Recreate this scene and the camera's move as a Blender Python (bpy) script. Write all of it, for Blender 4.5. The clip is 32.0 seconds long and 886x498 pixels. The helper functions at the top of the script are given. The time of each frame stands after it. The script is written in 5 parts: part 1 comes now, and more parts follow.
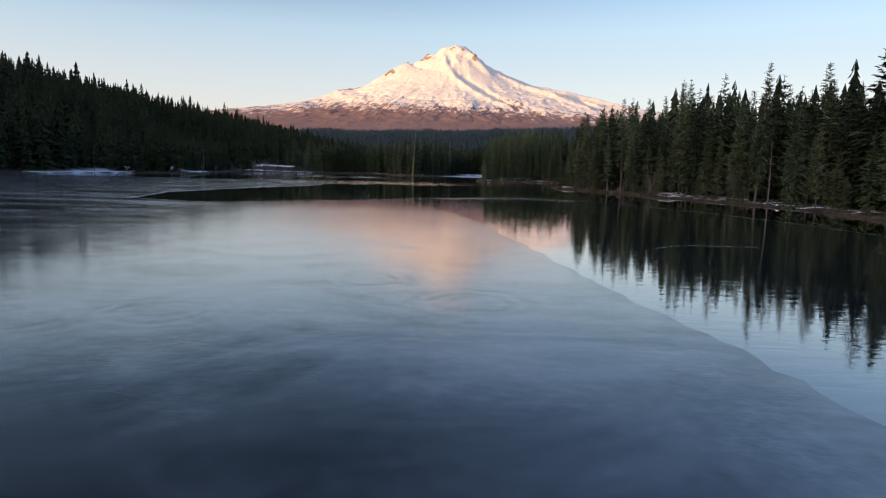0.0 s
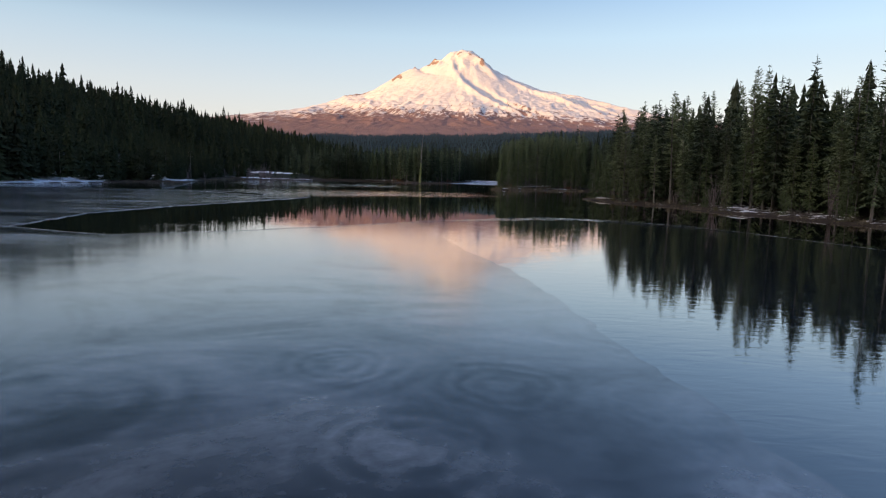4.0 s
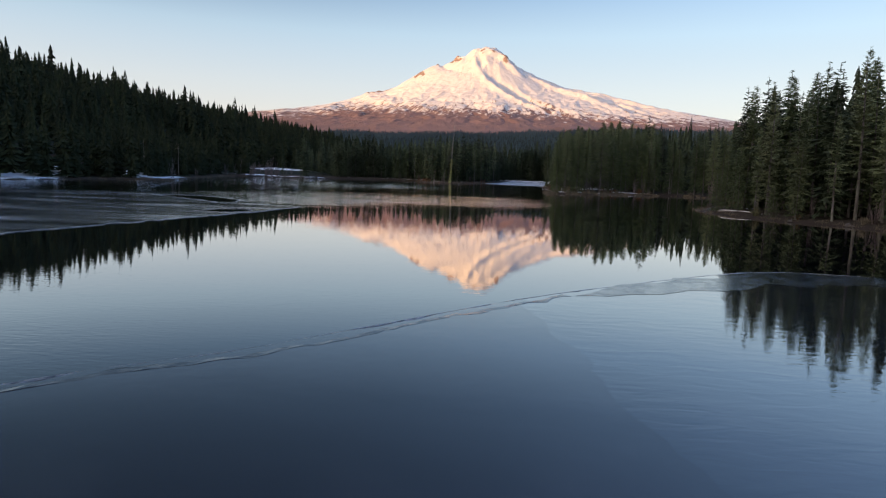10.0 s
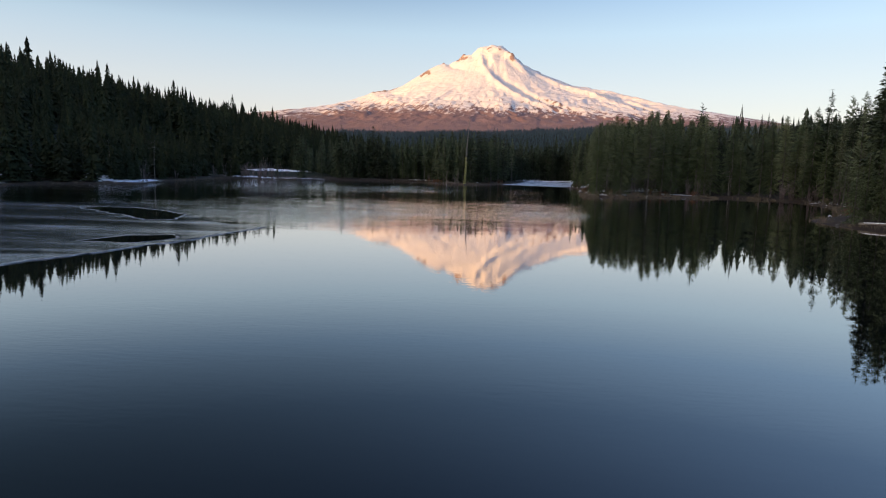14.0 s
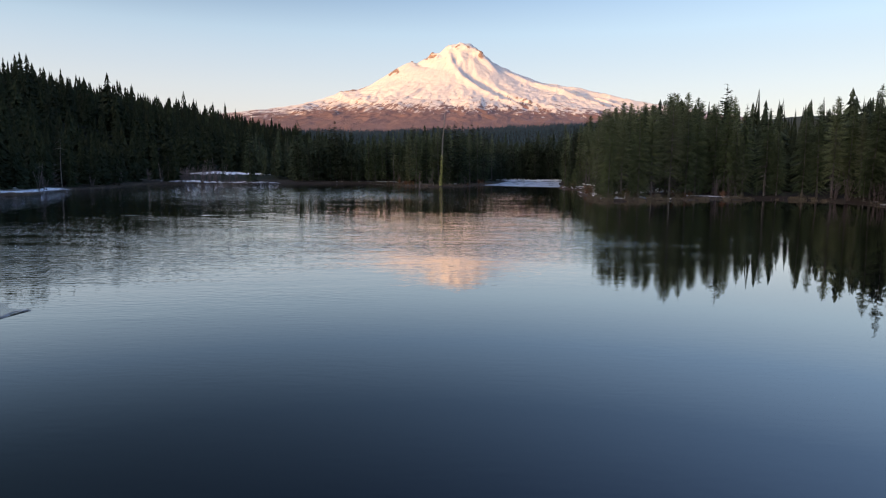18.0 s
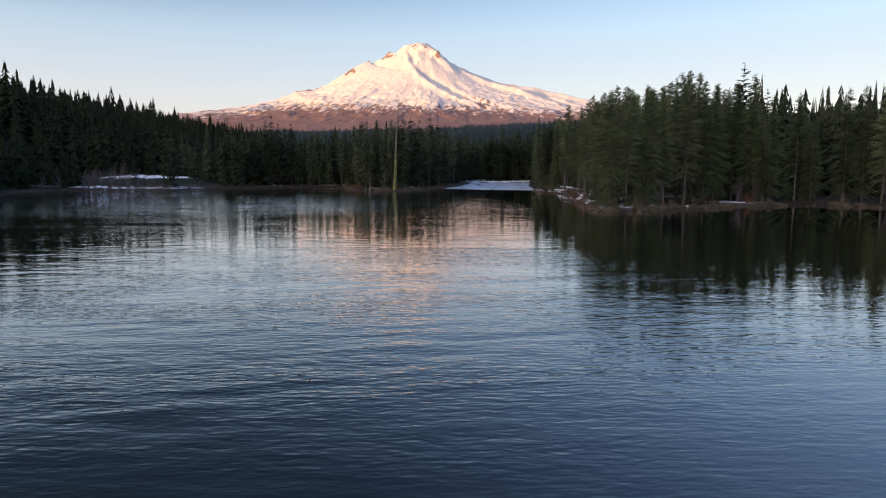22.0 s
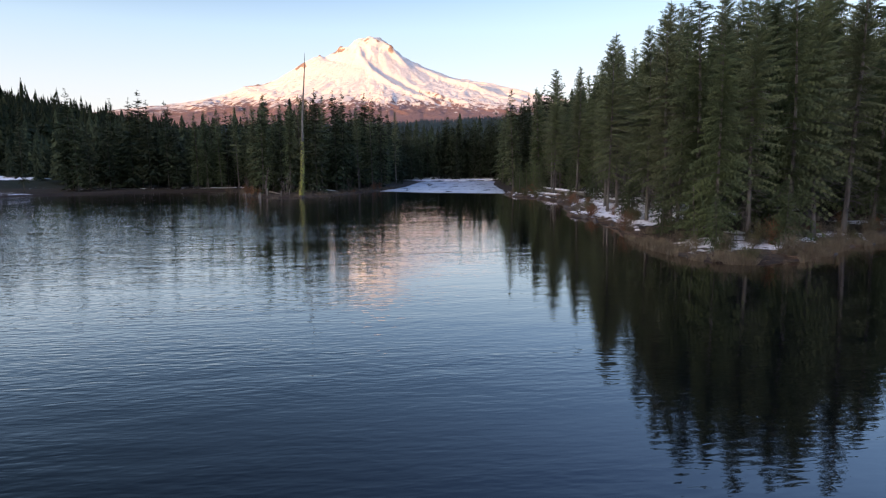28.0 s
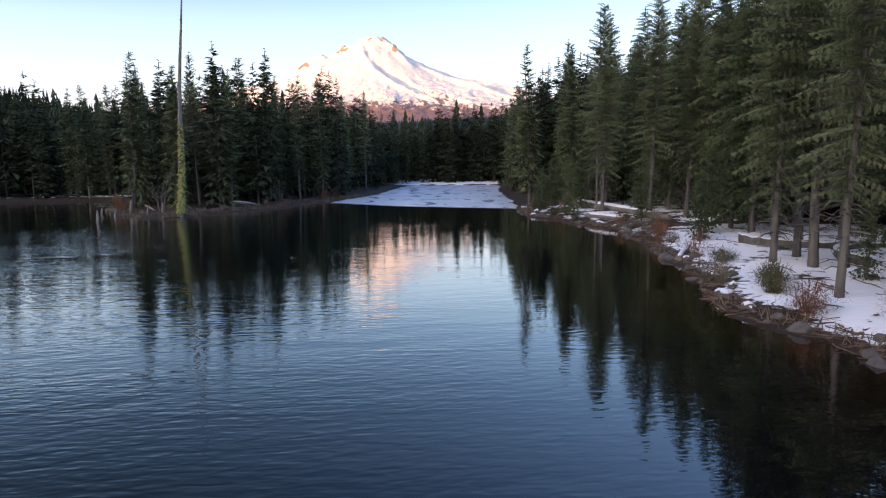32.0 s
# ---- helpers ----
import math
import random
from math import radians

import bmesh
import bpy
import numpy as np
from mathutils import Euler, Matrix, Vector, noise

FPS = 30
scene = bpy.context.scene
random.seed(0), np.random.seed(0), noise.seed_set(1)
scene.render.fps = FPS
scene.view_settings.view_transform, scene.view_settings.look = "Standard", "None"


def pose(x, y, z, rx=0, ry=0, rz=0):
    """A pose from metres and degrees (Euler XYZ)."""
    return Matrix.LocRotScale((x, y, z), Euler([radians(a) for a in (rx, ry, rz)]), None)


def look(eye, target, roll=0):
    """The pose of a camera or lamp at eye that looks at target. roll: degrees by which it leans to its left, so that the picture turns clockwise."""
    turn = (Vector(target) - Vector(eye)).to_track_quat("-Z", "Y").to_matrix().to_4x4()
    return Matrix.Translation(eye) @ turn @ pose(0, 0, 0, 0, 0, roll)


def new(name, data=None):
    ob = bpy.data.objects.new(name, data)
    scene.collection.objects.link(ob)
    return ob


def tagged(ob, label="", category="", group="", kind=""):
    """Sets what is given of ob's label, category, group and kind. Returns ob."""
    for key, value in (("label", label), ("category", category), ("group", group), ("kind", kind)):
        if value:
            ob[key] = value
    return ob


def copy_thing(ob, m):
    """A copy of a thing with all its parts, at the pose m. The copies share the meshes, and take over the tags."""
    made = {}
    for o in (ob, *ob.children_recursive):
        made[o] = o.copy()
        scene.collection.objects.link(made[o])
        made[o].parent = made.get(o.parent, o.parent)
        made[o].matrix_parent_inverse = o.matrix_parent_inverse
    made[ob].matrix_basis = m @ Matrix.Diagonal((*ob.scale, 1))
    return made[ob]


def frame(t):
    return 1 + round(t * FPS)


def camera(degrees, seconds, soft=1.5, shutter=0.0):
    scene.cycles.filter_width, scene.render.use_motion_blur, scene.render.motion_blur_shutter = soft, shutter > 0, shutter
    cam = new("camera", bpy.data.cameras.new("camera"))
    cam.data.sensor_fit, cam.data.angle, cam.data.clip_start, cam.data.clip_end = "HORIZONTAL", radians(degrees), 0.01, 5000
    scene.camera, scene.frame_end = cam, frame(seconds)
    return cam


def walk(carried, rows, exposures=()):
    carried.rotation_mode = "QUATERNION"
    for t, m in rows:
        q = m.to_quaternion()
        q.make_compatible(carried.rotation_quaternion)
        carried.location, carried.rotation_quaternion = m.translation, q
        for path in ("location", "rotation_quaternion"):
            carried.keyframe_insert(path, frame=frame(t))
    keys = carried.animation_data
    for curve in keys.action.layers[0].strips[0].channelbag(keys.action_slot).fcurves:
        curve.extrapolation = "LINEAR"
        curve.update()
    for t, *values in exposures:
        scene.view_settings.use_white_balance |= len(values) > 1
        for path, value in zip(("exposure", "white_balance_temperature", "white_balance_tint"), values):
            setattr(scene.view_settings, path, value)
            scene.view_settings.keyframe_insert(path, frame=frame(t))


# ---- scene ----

# ================= camera =================
cam = camera(70.47, 32.0, soft=1.2)
PATH = [  # seconds, x, y, z, yaw, pitch, roll
    (0, 0.00, 0.00, 4.88, 0.72, -7.43, -1.59),
    (0.5, -0.18, 2.94, 5.01, 0.81, -7.34, -1.55),
    (1, -0.36, 5.91, 5.14, 0.89, -7.21, -1.51),
    (1.5, -0.53, 8.90, 5.25, 0.95, -7.08, -1.46),
    (2, -0.70, 11.98, 5.36, 1.00, -7.01, -1.40),
    (2.5, -0.83, 15.30, 5.44, 1.05, -6.99, -1.35),
    (3, -0.99, 18.71, 5.50, 1.14, -6.99, -1.32),
    (3.5, -1.22, 22.07, 5.54, 1.28, -6.99, -1.31),
    (5.5, -2.75, 35.62, 5.55, 1.90, -7.06, -1.48),
    (6, -3.26, 39.10, 5.54, 2.04, -7.06, -1.52),
    (7, -4.47, 46.16, 5.52, 2.38, -7.11, -1.56),
    (8, -5.70, 53.50, 5.48, 2.66, -7.13, -1.67),
    (9, -6.87, 61.04, 5.44, 2.96, -7.15, -1.83),
    (10, -7.89, 68.36, 5.40, 3.27, -7.22, -1.84),
    (11, -8.87, 75.47, 5.38, 3.61, -7.27, -1.77),
    (12, -9.94, 82.22, 5.36, 3.97, -7.31, -1.68),
    (12.5, -10.48, 85.54, 5.36, 4.10, -7.32, -1.61),
    (13, -11.02, 88.90, 5.36, 4.18, -7.31, -1.54),
    (13.5, -11.55, 92.33, 5.36, 4.11, -7.30, -1.45),
    (14, -12.08, 95.79, 5.37, 3.90, -7.29, -1.36),
    (14.5, -12.57, 99.30, 5.39, 3.65, -7.27, -1.25),
    (16.5, -14.16, 113.81, 5.46, 2.35, -7.29, -0.72),
    (17, -14.40, 117.58, 5.48, 2.01, -7.30, -0.60),
    (18, -14.62, 125.37, 5.52, 1.38, -7.34, -0.39),
    (19, -14.73, 132.89, 5.56, 0.73, -7.32, -0.23),
    (20, -14.74, 140.00, 5.59, -0.21, -7.31, -0.10),
    (21, -14.57, 146.65, 5.61, -1.25, -7.30, -0.02),
    (22, -14.19, 153.61, 5.63, -2.30, -7.29, 0.05),
    (23, -13.64, 160.96, 5.65, -3.22, -7.33, 0.09),
    (24, -12.96, 168.26, 5.63, -4.03, -7.34, 0.05),
    (25, -12.23, 176.26, 5.58, -4.74, -7.42, -0.07),
    (26, -11.35, 185.07, 5.51, -5.42, -7.48, -0.20),
    (26.5, -10.66, 189.60, 5.47, -5.74, -7.54, -0.11),
    (28.5, -6.95, 208.82, 5.25, -6.24, -7.65, 0.60),
    (29, -6.04, 213.92, 5.20, -6.17, -7.65, 0.63),
    (30, -4.21, 224.11, 5.08, -6.09, -7.62, 0.53),
    (31, -2.24, 234.76, 5.02, -6.00, -7.61, 0.48),
    (32, -0.02, 245.64, 5.04, -5.86, -7.59, 0.46),
]


def flown(x, y, z, yaw, pitch, roll):
    a, p = radians(yaw), radians(pitch)
    ahead = Vector((-math.sin(a) * math.cos(p), math.cos(a) * math.cos(p), math.sin(p)))
    return look((x, y, z), Vector((x, y, z)) + ahead * 100, -roll)


walk(cam, [(r[0], flown(*r[1:])) for r in PATH], exposures=((0.0, 0.55, 6500, 10), (13.0, 0.55, 6500, 10), (22.0, 0.57, 6520, 13), (27.0, 0.76, 6400, 13), (30.0, 1.04, 6250, 13), (32.0, 1.12, 6250, 13)))

# ================= light =================
SUN_TO = Vector((-0.80, -0.60, 0.0)).normalized()      # where the sun stands, seen from the lake
SUN_UP = 4.5
world = bpy.data.worlds.new("dusk_sky")
scene.world = world
world.use_nodes = True
wn, wl = world.node_tree.nodes, world.node_tree.links
sky = wn.new("ShaderNodeTexSky")
sky.sky_type = "NISHITA"
sky.sun_disc = False
sky.sun_elevation = radians(SUN_UP)
sky.sun_rotation = math.atan2(SUN_TO.x, SUN_TO.y)
sky.altitude = 1100
sky.air_density, sky.dust_density, sky.ozone_density = 1.0, 0.6, 1.5
clean = wn.new("ShaderNodeMix")                         # the clear sky, dimmed by the veil
clean.data_type, clean.blend_type = "RGBA", "MULTIPLY"
clean.inputs[0].default_value = 1.0
clean.inputs[7].default_value = (0.07, 0.07, 0.07, 1)
wl.new(sky.outputs[0], clean.inputs[6])
where = wn.new("ShaderNodeTexCoord")
split = wn.new("ShaderNodeSeparateXYZ")
wl.new(where.outputs["Generated"], split.inputs[0])
veil = wn.new("ShaderNodeValToRGB")                     # thin evening haze, rosy near the horizon
stops = ((0.0, (0.59, 0.465, 0.46)), (0.06, (0.60, 0.535, 0.525)), (0.12, (0.535, 0.54, 0.565)), (0.20, (0.40, 0.50, 0.595)), (0.27, (0.200, 0.305, 0.46)), (0.36, (0.086, 0.146, 0.258)), (0.50, (0.034, 0.062, 0.130)), (1.0, (0.06, 0.11, 0.24)))
for _ in stops[2:]:
    veil.color_ramp.elements.new(0.5)
for e, (at, c) in zip(veil.color_ramp.elements, stops):
    e.position, e.color = at, (*c, 1)
wl.new(split.outputs[2], veil.inputs["Fac"])
both = wn.new("ShaderNodeMix")
both.data_type, both.blend_type = "RGBA", "ADD"
both.inputs[0].default_value = 1.0
wl.new(clean.outputs[2], both.inputs[6])
toward = wn.new("ShaderNodeVectorMath")                 # the haze is brighter on the side where the sun goes down
toward.operation = "DOT_PRODUCT"
toward.inputs[1].default_value = (SUN_TO.x, SUN_TO.y, 0.12)
wl.new(where.outputs["Generated"], toward.inputs[0])
glow = wn.new("ShaderNodeMapRange")
glow.interpolation_type = "SMOOTHSTEP"
for key, value in (("From Min", 0.25), ("From Max", 1.0), ("To Min", 0.0), ("To Max", 3.0)):
    glow.inputs[key].default_value = value
wl.new(toward.outputs["Value"], glow.inputs["Value"])
across = wn.new("ShaderNodeMath")                       # and a little brighter straight opposite it than to the sides
across.operation = "MULTIPLY"
wl.new(toward.outputs["Value"], across.inputs[0])
wl.new(toward.outputs["Value"], across.inputs[1])
high = wn.new("ShaderNodeMath")                         # the more so the higher up
high.operation = "MULTIPLY"
wl.new(split.outputs[2], high.inputs[0])
wl.new(split.outputs[2], high.inputs[1])
higher = wn.new("ShaderNodeMath")
higher.operation = "MULTIPLY"
wl.new(high.outputs[0], higher.inputs[0])
wl.new(high.outputs[0], higher.inputs[1])
lift = wn.new("ShaderNodeMath")
lift.operation = "MULTIPLY_ADD"
lift.inputs[1].default_value, lift.inputs[2].default_value = 50.0, 0.05
wl.new(higher.outputs[0], lift.inputs[0])
share = wn.new("ShaderNodeMath")
share.operation = "MULTIPLY_ADD"
wl.new(lift.outputs[0], share.inputs[1])
wl.new(across.outputs[0], share.inputs[0])
share.inputs[2].default_value = 1.0
lit = wn.new("ShaderNodeVectorMath")
lit.operation = "SCALE"
wl.new(veil.outputs["Color"], lit.inputs[0])
aloft = wn.new("ShaderNodeMapRange")                    # high up, the north-east is brighter than the north-west
aloft.interpolation_type = "SMOOTHSTEP"
for key, value in (("From Min", 0.16), ("From Max", 0.42), ("To Min", 0.0), ("To Max", 1.35)):
    aloft.inputs[key].default_value = value
wl.new(split.outputs[2], aloft.inputs["Value"])
slant = wn.new("ShaderNodeMath")
slant.operation = "MULTIPLY_ADD"
slant.inputs[2].default_value = 1.0
wl.new(split.outputs[0], slant.inputs[0])
wl.new(aloft.outputs["Result"], slant.inputs[1])
dusk = wn.new("ShaderNodeMath")
dusk.operation = "MULTIPLY"
wl.new(share.outputs[0], dusk.inputs[0])
wl.new(slant.outputs[0], dusk.inputs[1])
wl.new(dusk.outputs[0], lit.inputs["Scale"])
warm = wn.new("ShaderNodeVectorMath")                   # the afterglow round the sinking sun
warm.operation = "SCALE"
warm.inputs[0].default_value = (0.64, 0.50, 0.40)
wl.new(glow.outputs["Result"], warm.inputs["Scale"])
haze = wn.new("ShaderNodeVectorMath")
wl.new(lit.outputs["Vector"], haze.inputs[0])
wl.new(warm.outputs["Vector"], haze.inputs[1])
wl.new(haze.outputs["Vector"], both.inputs[7])
wn["Background"].inputs["Strength"].default_value = 0.76
wl.new(both.outputs[2], wn["Background"].inputs["Color"])

sun = new("sun", bpy.data.lights.new("sun", "SUN"))
sun.data.energy, sun.data.angle, sun.data.color = 6.5, radians(0.5), (1.0, 0.55, 0.23)
up = radians(SUN_UP)
sun.matrix_world = look((0, 0, 900), Vector((0, 0, 900)) - (SUN_TO * math.cos(up) + Vector((0, 0, math.sin(up)))) * 100)

# ================= small tools =================
RNG = np.random.default_rng(7)
GRAD = RNG.normal(size=(256, 2))
GRAD /= np.linalg.norm(GRAD, axis=1)[:, None]
PERM = np.concatenate([RNG.permutation(256)] * 3)


def perlin(x, y):
    x, y = np.asarray(x, float), np.asarray(y, float)
    i, j = np.floor(x).astype(int), np.floor(y).astype(int)
    u, v = x - i, y - j
    su, sv = u * u * (3 - 2 * u), v * v * (3 - 2 * v)

    def corner(a, b):
        g = GRAD[PERM[PERM[(i + a) & 255] + ((j + b) & 255)]]
        return g[..., 0] * (u - a) + g[..., 1] * (v - b)
    n0 = corner(0, 0) * (1 - su) + corner(1, 0) * su
    n1 = corner(0, 1) * (1 - su) + corner(1, 1) * su
    return (n0 * (1 - sv) + n1 * sv) * 1.5


def fbm(x, y, octaves=4):
    total, a = 0.0, 1.0
    for k in range(octaves):
        total = total + a * perlin(x * 2 ** k + 17.3 * k, y * 2 ** k - 9.1 * k)
        a *= 0.5
    return total


def ridged(x, y, octaves=4):
    total, a = 0.0, 1.0
    for k in range(octaves):
        total = total + a * (1 - 2 * np.abs(perlin(x * 2 ** k + 5.7 * k, y * 2 ** k + 3.3 * k)))
        a *= 0.5
    return total


def smoothstep(a, b, x):
    t = np.clip((np.asarray(x, float) - a) / (b - a), 0, 1)
    return t * t * (3 - 2 * t)


def array_mesh(name, verts, faces, mats, which=None, smooth=False):
    """A mesh from numpy arrays; faces are all triangles or all quads."""
    me = bpy.data.meshes.new(name)
    verts, faces = np.asarray(verts, np.float32), np.asarray(faces, np.int32)
    n, k = faces.shape
    me.vertices.add(len(verts))
    me.vertices.foreach_set("co", verts.ravel())
    me.loops.add(n * k)
    me.loops.foreach_set("vertex_index", faces.ravel())
    me.polygons.add(n)
    me.polygons.foreach_set("loop_start", np.arange(0, n * k, k, dtype=np.int32))
    me.polygons.foreach_set("loop_total", np.full(n, k, np.int32))
    me.polygons.foreach_set("use_smooth", np.full(n, smooth))
    for m in mats:
        me.materials.append(m)
    if which is not None:
        me.polygons.foreach_set("material_index", np.asarray(which, np.int32))
    me.update(calc_edges=True)
    me.validate()
    return me


def grid_faces(nx, ny):
    a = (np.arange(nx - 1)[:, None] * ny + np.arange(ny - 1)[None, :]).ravel()
    return np.stack([a, a + ny, a + ny + 1, a + 1], 1)


def bm_mesh(bm, name, material):
    me = bpy.data.meshes.new(name)
    bm.to_mesh(me)
    bm.free()
    me.materials.append(material)
    return me


def child(name, me, parent, label=""):
    ob = new(name, me)
    ob.parent = parent
    if label:
        ob["label"] = label
    return ob


def part(name, bm, material, parent, label=""):
    return child(name, bm_mesh(bm, name, material), parent, label)


def thing(name, label, category, group="", m=None):
    ob = tagged(new(name), label, category, group)
    if m is not None:
        ob.matrix_basis = m
    return ob


def tube(bm, points, radii, sides=6):
    """A tapered tube along points."""
    rings = []
    for i, p in enumerate(points):
        p = Vector(p)
        d = (Vector(points[min(i + 1, len(points) - 1)]) - Vector(points[max(i - 1, 0)])).normalized()
        a = d.orthogonal().normalized()
        b = d.cross(a)
        rings.append([bm.verts.new(p + (a * math.cos(q) + b * math.sin(q)) * radii[i]) for q in (2 * math.pi * k / sides for k in range(sides))])
    for r, s in zip(rings, rings[1:]):
        for k in range(sides):
            f = bm.faces.new((r[k], r[(k + 1) % sides], s[(k + 1) % sides], s[k]))
            f.smooth = True
    bm.faces.new(rings[0][::-1])
    bm.faces.new(rings[-1])


# ================= materials =================
class Mat:
    """A node material under construction."""

    def __init__(self, name):
        self.m = bpy.data.materials.new(name)
        self.m.use_nodes = True
        self.n, self.l = self.m.node_tree.nodes, self.m.node_tree.links
        self.b = self.n["Principled BSDF"]
        self.geo = self.n.new("ShaderNodeNewGeometry")

    def put(self, value, socket):
        if hasattr(value, "is_output"):
            self.l.new(value, socket)
        else:
            socket.default_value = (*value, 1) if isinstance(value, tuple) and len(value) == 3 and socket.type == "RGBA" else value

    def noise(self, scale, detail=4.0, stretch=(1, 1, 1), rough=0.5, twist=0.0, turn=0.0):
        mp = self.n.new("ShaderNodeMapping")
        mp.inputs["Scale"].default_value = stretch
        mp.inputs["Rotation"].default_value = (0, 0, radians(turn))
        self.l.new(self.geo.outputs["Position"], mp.inputs["Vector"])
        t = self.n.new("ShaderNodeTexNoise")
        t.inputs["Scale"].default_value, t.inputs["Detail"].default_value = scale, detail
        t.inputs["Roughness"].default_value, t.inputs["Distortion"].default_value = rough, twist
        self.l.new(mp.outputs[0], t.inputs["Vector"])
        return t.outputs["Fac"]

    def ramp(self, fac, *stops):
        r = self.n.new("ShaderNodeValToRGB")
        e = r.color_ramp.elements
        while len(e) < len(stops):
            e.new(0.5)
        for k, (at, c) in zip(e, stops):
            k.position = at
            k.color = (c, c, c, 1) if not isinstance(c, tuple) else (*c, 1)
        self.put(fac, r.inputs["Fac"])
        return r.outputs["Color"]

    def mix(self, fac, a, b, how="MIX"):
        x = self.n.new("ShaderNodeMix")
        x.data_type, x.blend_type = "RGBA", how
        self.put(fac, x.inputs[0])
        self.put(a, x.inputs[6])
        self.put(b, x.inputs[7])
        return x.outputs[2]

    def math(self, op, a, b=0.0):
        x = self.n.new("ShaderNodeMath")
        x.operation = op
        self.put(a, x.inputs[0])
        self.put(b, x.inputs[1])
        return x.outputs[0]

    def attr(self, name):
        x = self.n.new("ShaderNodeAttribute")
        x.attribute_name = name
        return x.outputs["Fac"]

    def axis(self, k, source="Position"):
        x = self.n.new("ShaderNodeSeparateXYZ")
        self.l.new(self.geo.outputs[source], x.inputs[0])
        return x.outputs[k]

    def bump(self, height, strength, distance=0.05, below=None):
        x = self.n.new("ShaderNodeBump")
        self.put(strength, x.inputs["Strength"])
        x.inputs["Distance"].default_value = distance
        self.put(height, x.inputs["Height"])
        if below is not None:
            self.l.new(below, x.inputs["Normal"])
        return x.outputs[0]

    def done(self, color=None, rough=None, normal=None, **more):
        for value, key in ((color, "Base Color"), (rough, "Roughness"), (normal, "Normal")):
            if value is not None:
                self.put(value, self.b.inputs[key])
        for key, value in more.items():
            self.put(value, self.b.inputs[key.replace("_", " ")])
        return self.m


def make_foliage(name, dark, mid, light):
    k = Mat(name)
    tree = k.n.new("ShaderNodeObjectInfo").outputs["Random"]
    clump = k.noise(0.55, 2.0)
    stem = k.noise(0.21, 1.0, (1, 1, 0.06))
    c = k.ramp(k.math("ADD", k.math("MULTIPLY", clump, 0.5), k.math("MULTIPLY", stem, 0.6)), (0.36, dark), (0.55, mid), (0.72, light))
    c = k.mix(k.math("MULTIPLY", tree, 0.30), c, light)
    c = k.mix(k.ramp(k.noise(0.17, 1.0, (1, 1, 0.05), 0.5, 0.0, 40), (0.5, 0.0), (0.7, 0.45)), c, (mid[0] * 1.25, mid[1] * 0.95, mid[2] * 1.05))
    c = k.mix(k.math("MULTIPLY", k.geo.outputs["Random Per Island"], 0.3), c, dark)
    return k.done(c, 0.85, Specular_IOR_Level=0.06)


def make_bark(name, dark, light):
    k = Mat(name)
    g = k.noise(6.0, 5.0, (1, 1, 0.18))
    c = k.ramp(g, (0.3, dark), (0.7, light))
    c = k.mix(k.ramp(k.noise(0.7, 2.0), (0.45, 0.0), (0.7, 0.5)), c, (0.16, 0.17, 0.13))
    return k.done(c, 0.9, k.bump(g, 0.7, 0.03))


FIR = make_foliage("fir_needles", (0.045, 0.061, 0.034), (0.080, 0.106, 0.056), (0.118, 0.150, 0.068))
PINE = make_foliage("pine_needles", (0.070, 0.087, 0.051), (0.120, 0.148, 0.082), (0.166, 0.196, 0.098))
# darker copy of the fir needles, the woods' shade put into its colour
SHADEFIR = make_foliage("shaded_needles", (0.011, 0.015, 0.009), (0.021, 0.028, 0.015), (0.036, 0.046, 0.021))
# lighter copy of the same needles, still darker than FIR
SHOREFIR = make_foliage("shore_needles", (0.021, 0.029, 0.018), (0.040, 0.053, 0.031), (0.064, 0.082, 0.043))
# blue distance haze is painted into these needles' base colour
HAZEFIR = make_foliage("haze_tinted_needles", (0.045, 0.066, 0.074), (0.062, 0.088, 0.095), (0.080, 0.108, 0.108))
BARK = make_bark("conifer_bark", (0.050, 0.045, 0.042), (0.15, 0.138, 0.130))
# darker copy of BARK for the massed woods, shade put into its colour
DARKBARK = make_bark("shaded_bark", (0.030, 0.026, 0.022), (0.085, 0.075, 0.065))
GREYWOOD = make_bark("weathered_wood", (0.085, 0.075, 0.065), (0.23, 0.21, 0.19))
DARKWOOD = make_bark("wet_wood", (0.035, 0.028, 0.022), (0.12, 0.10, 0.085))


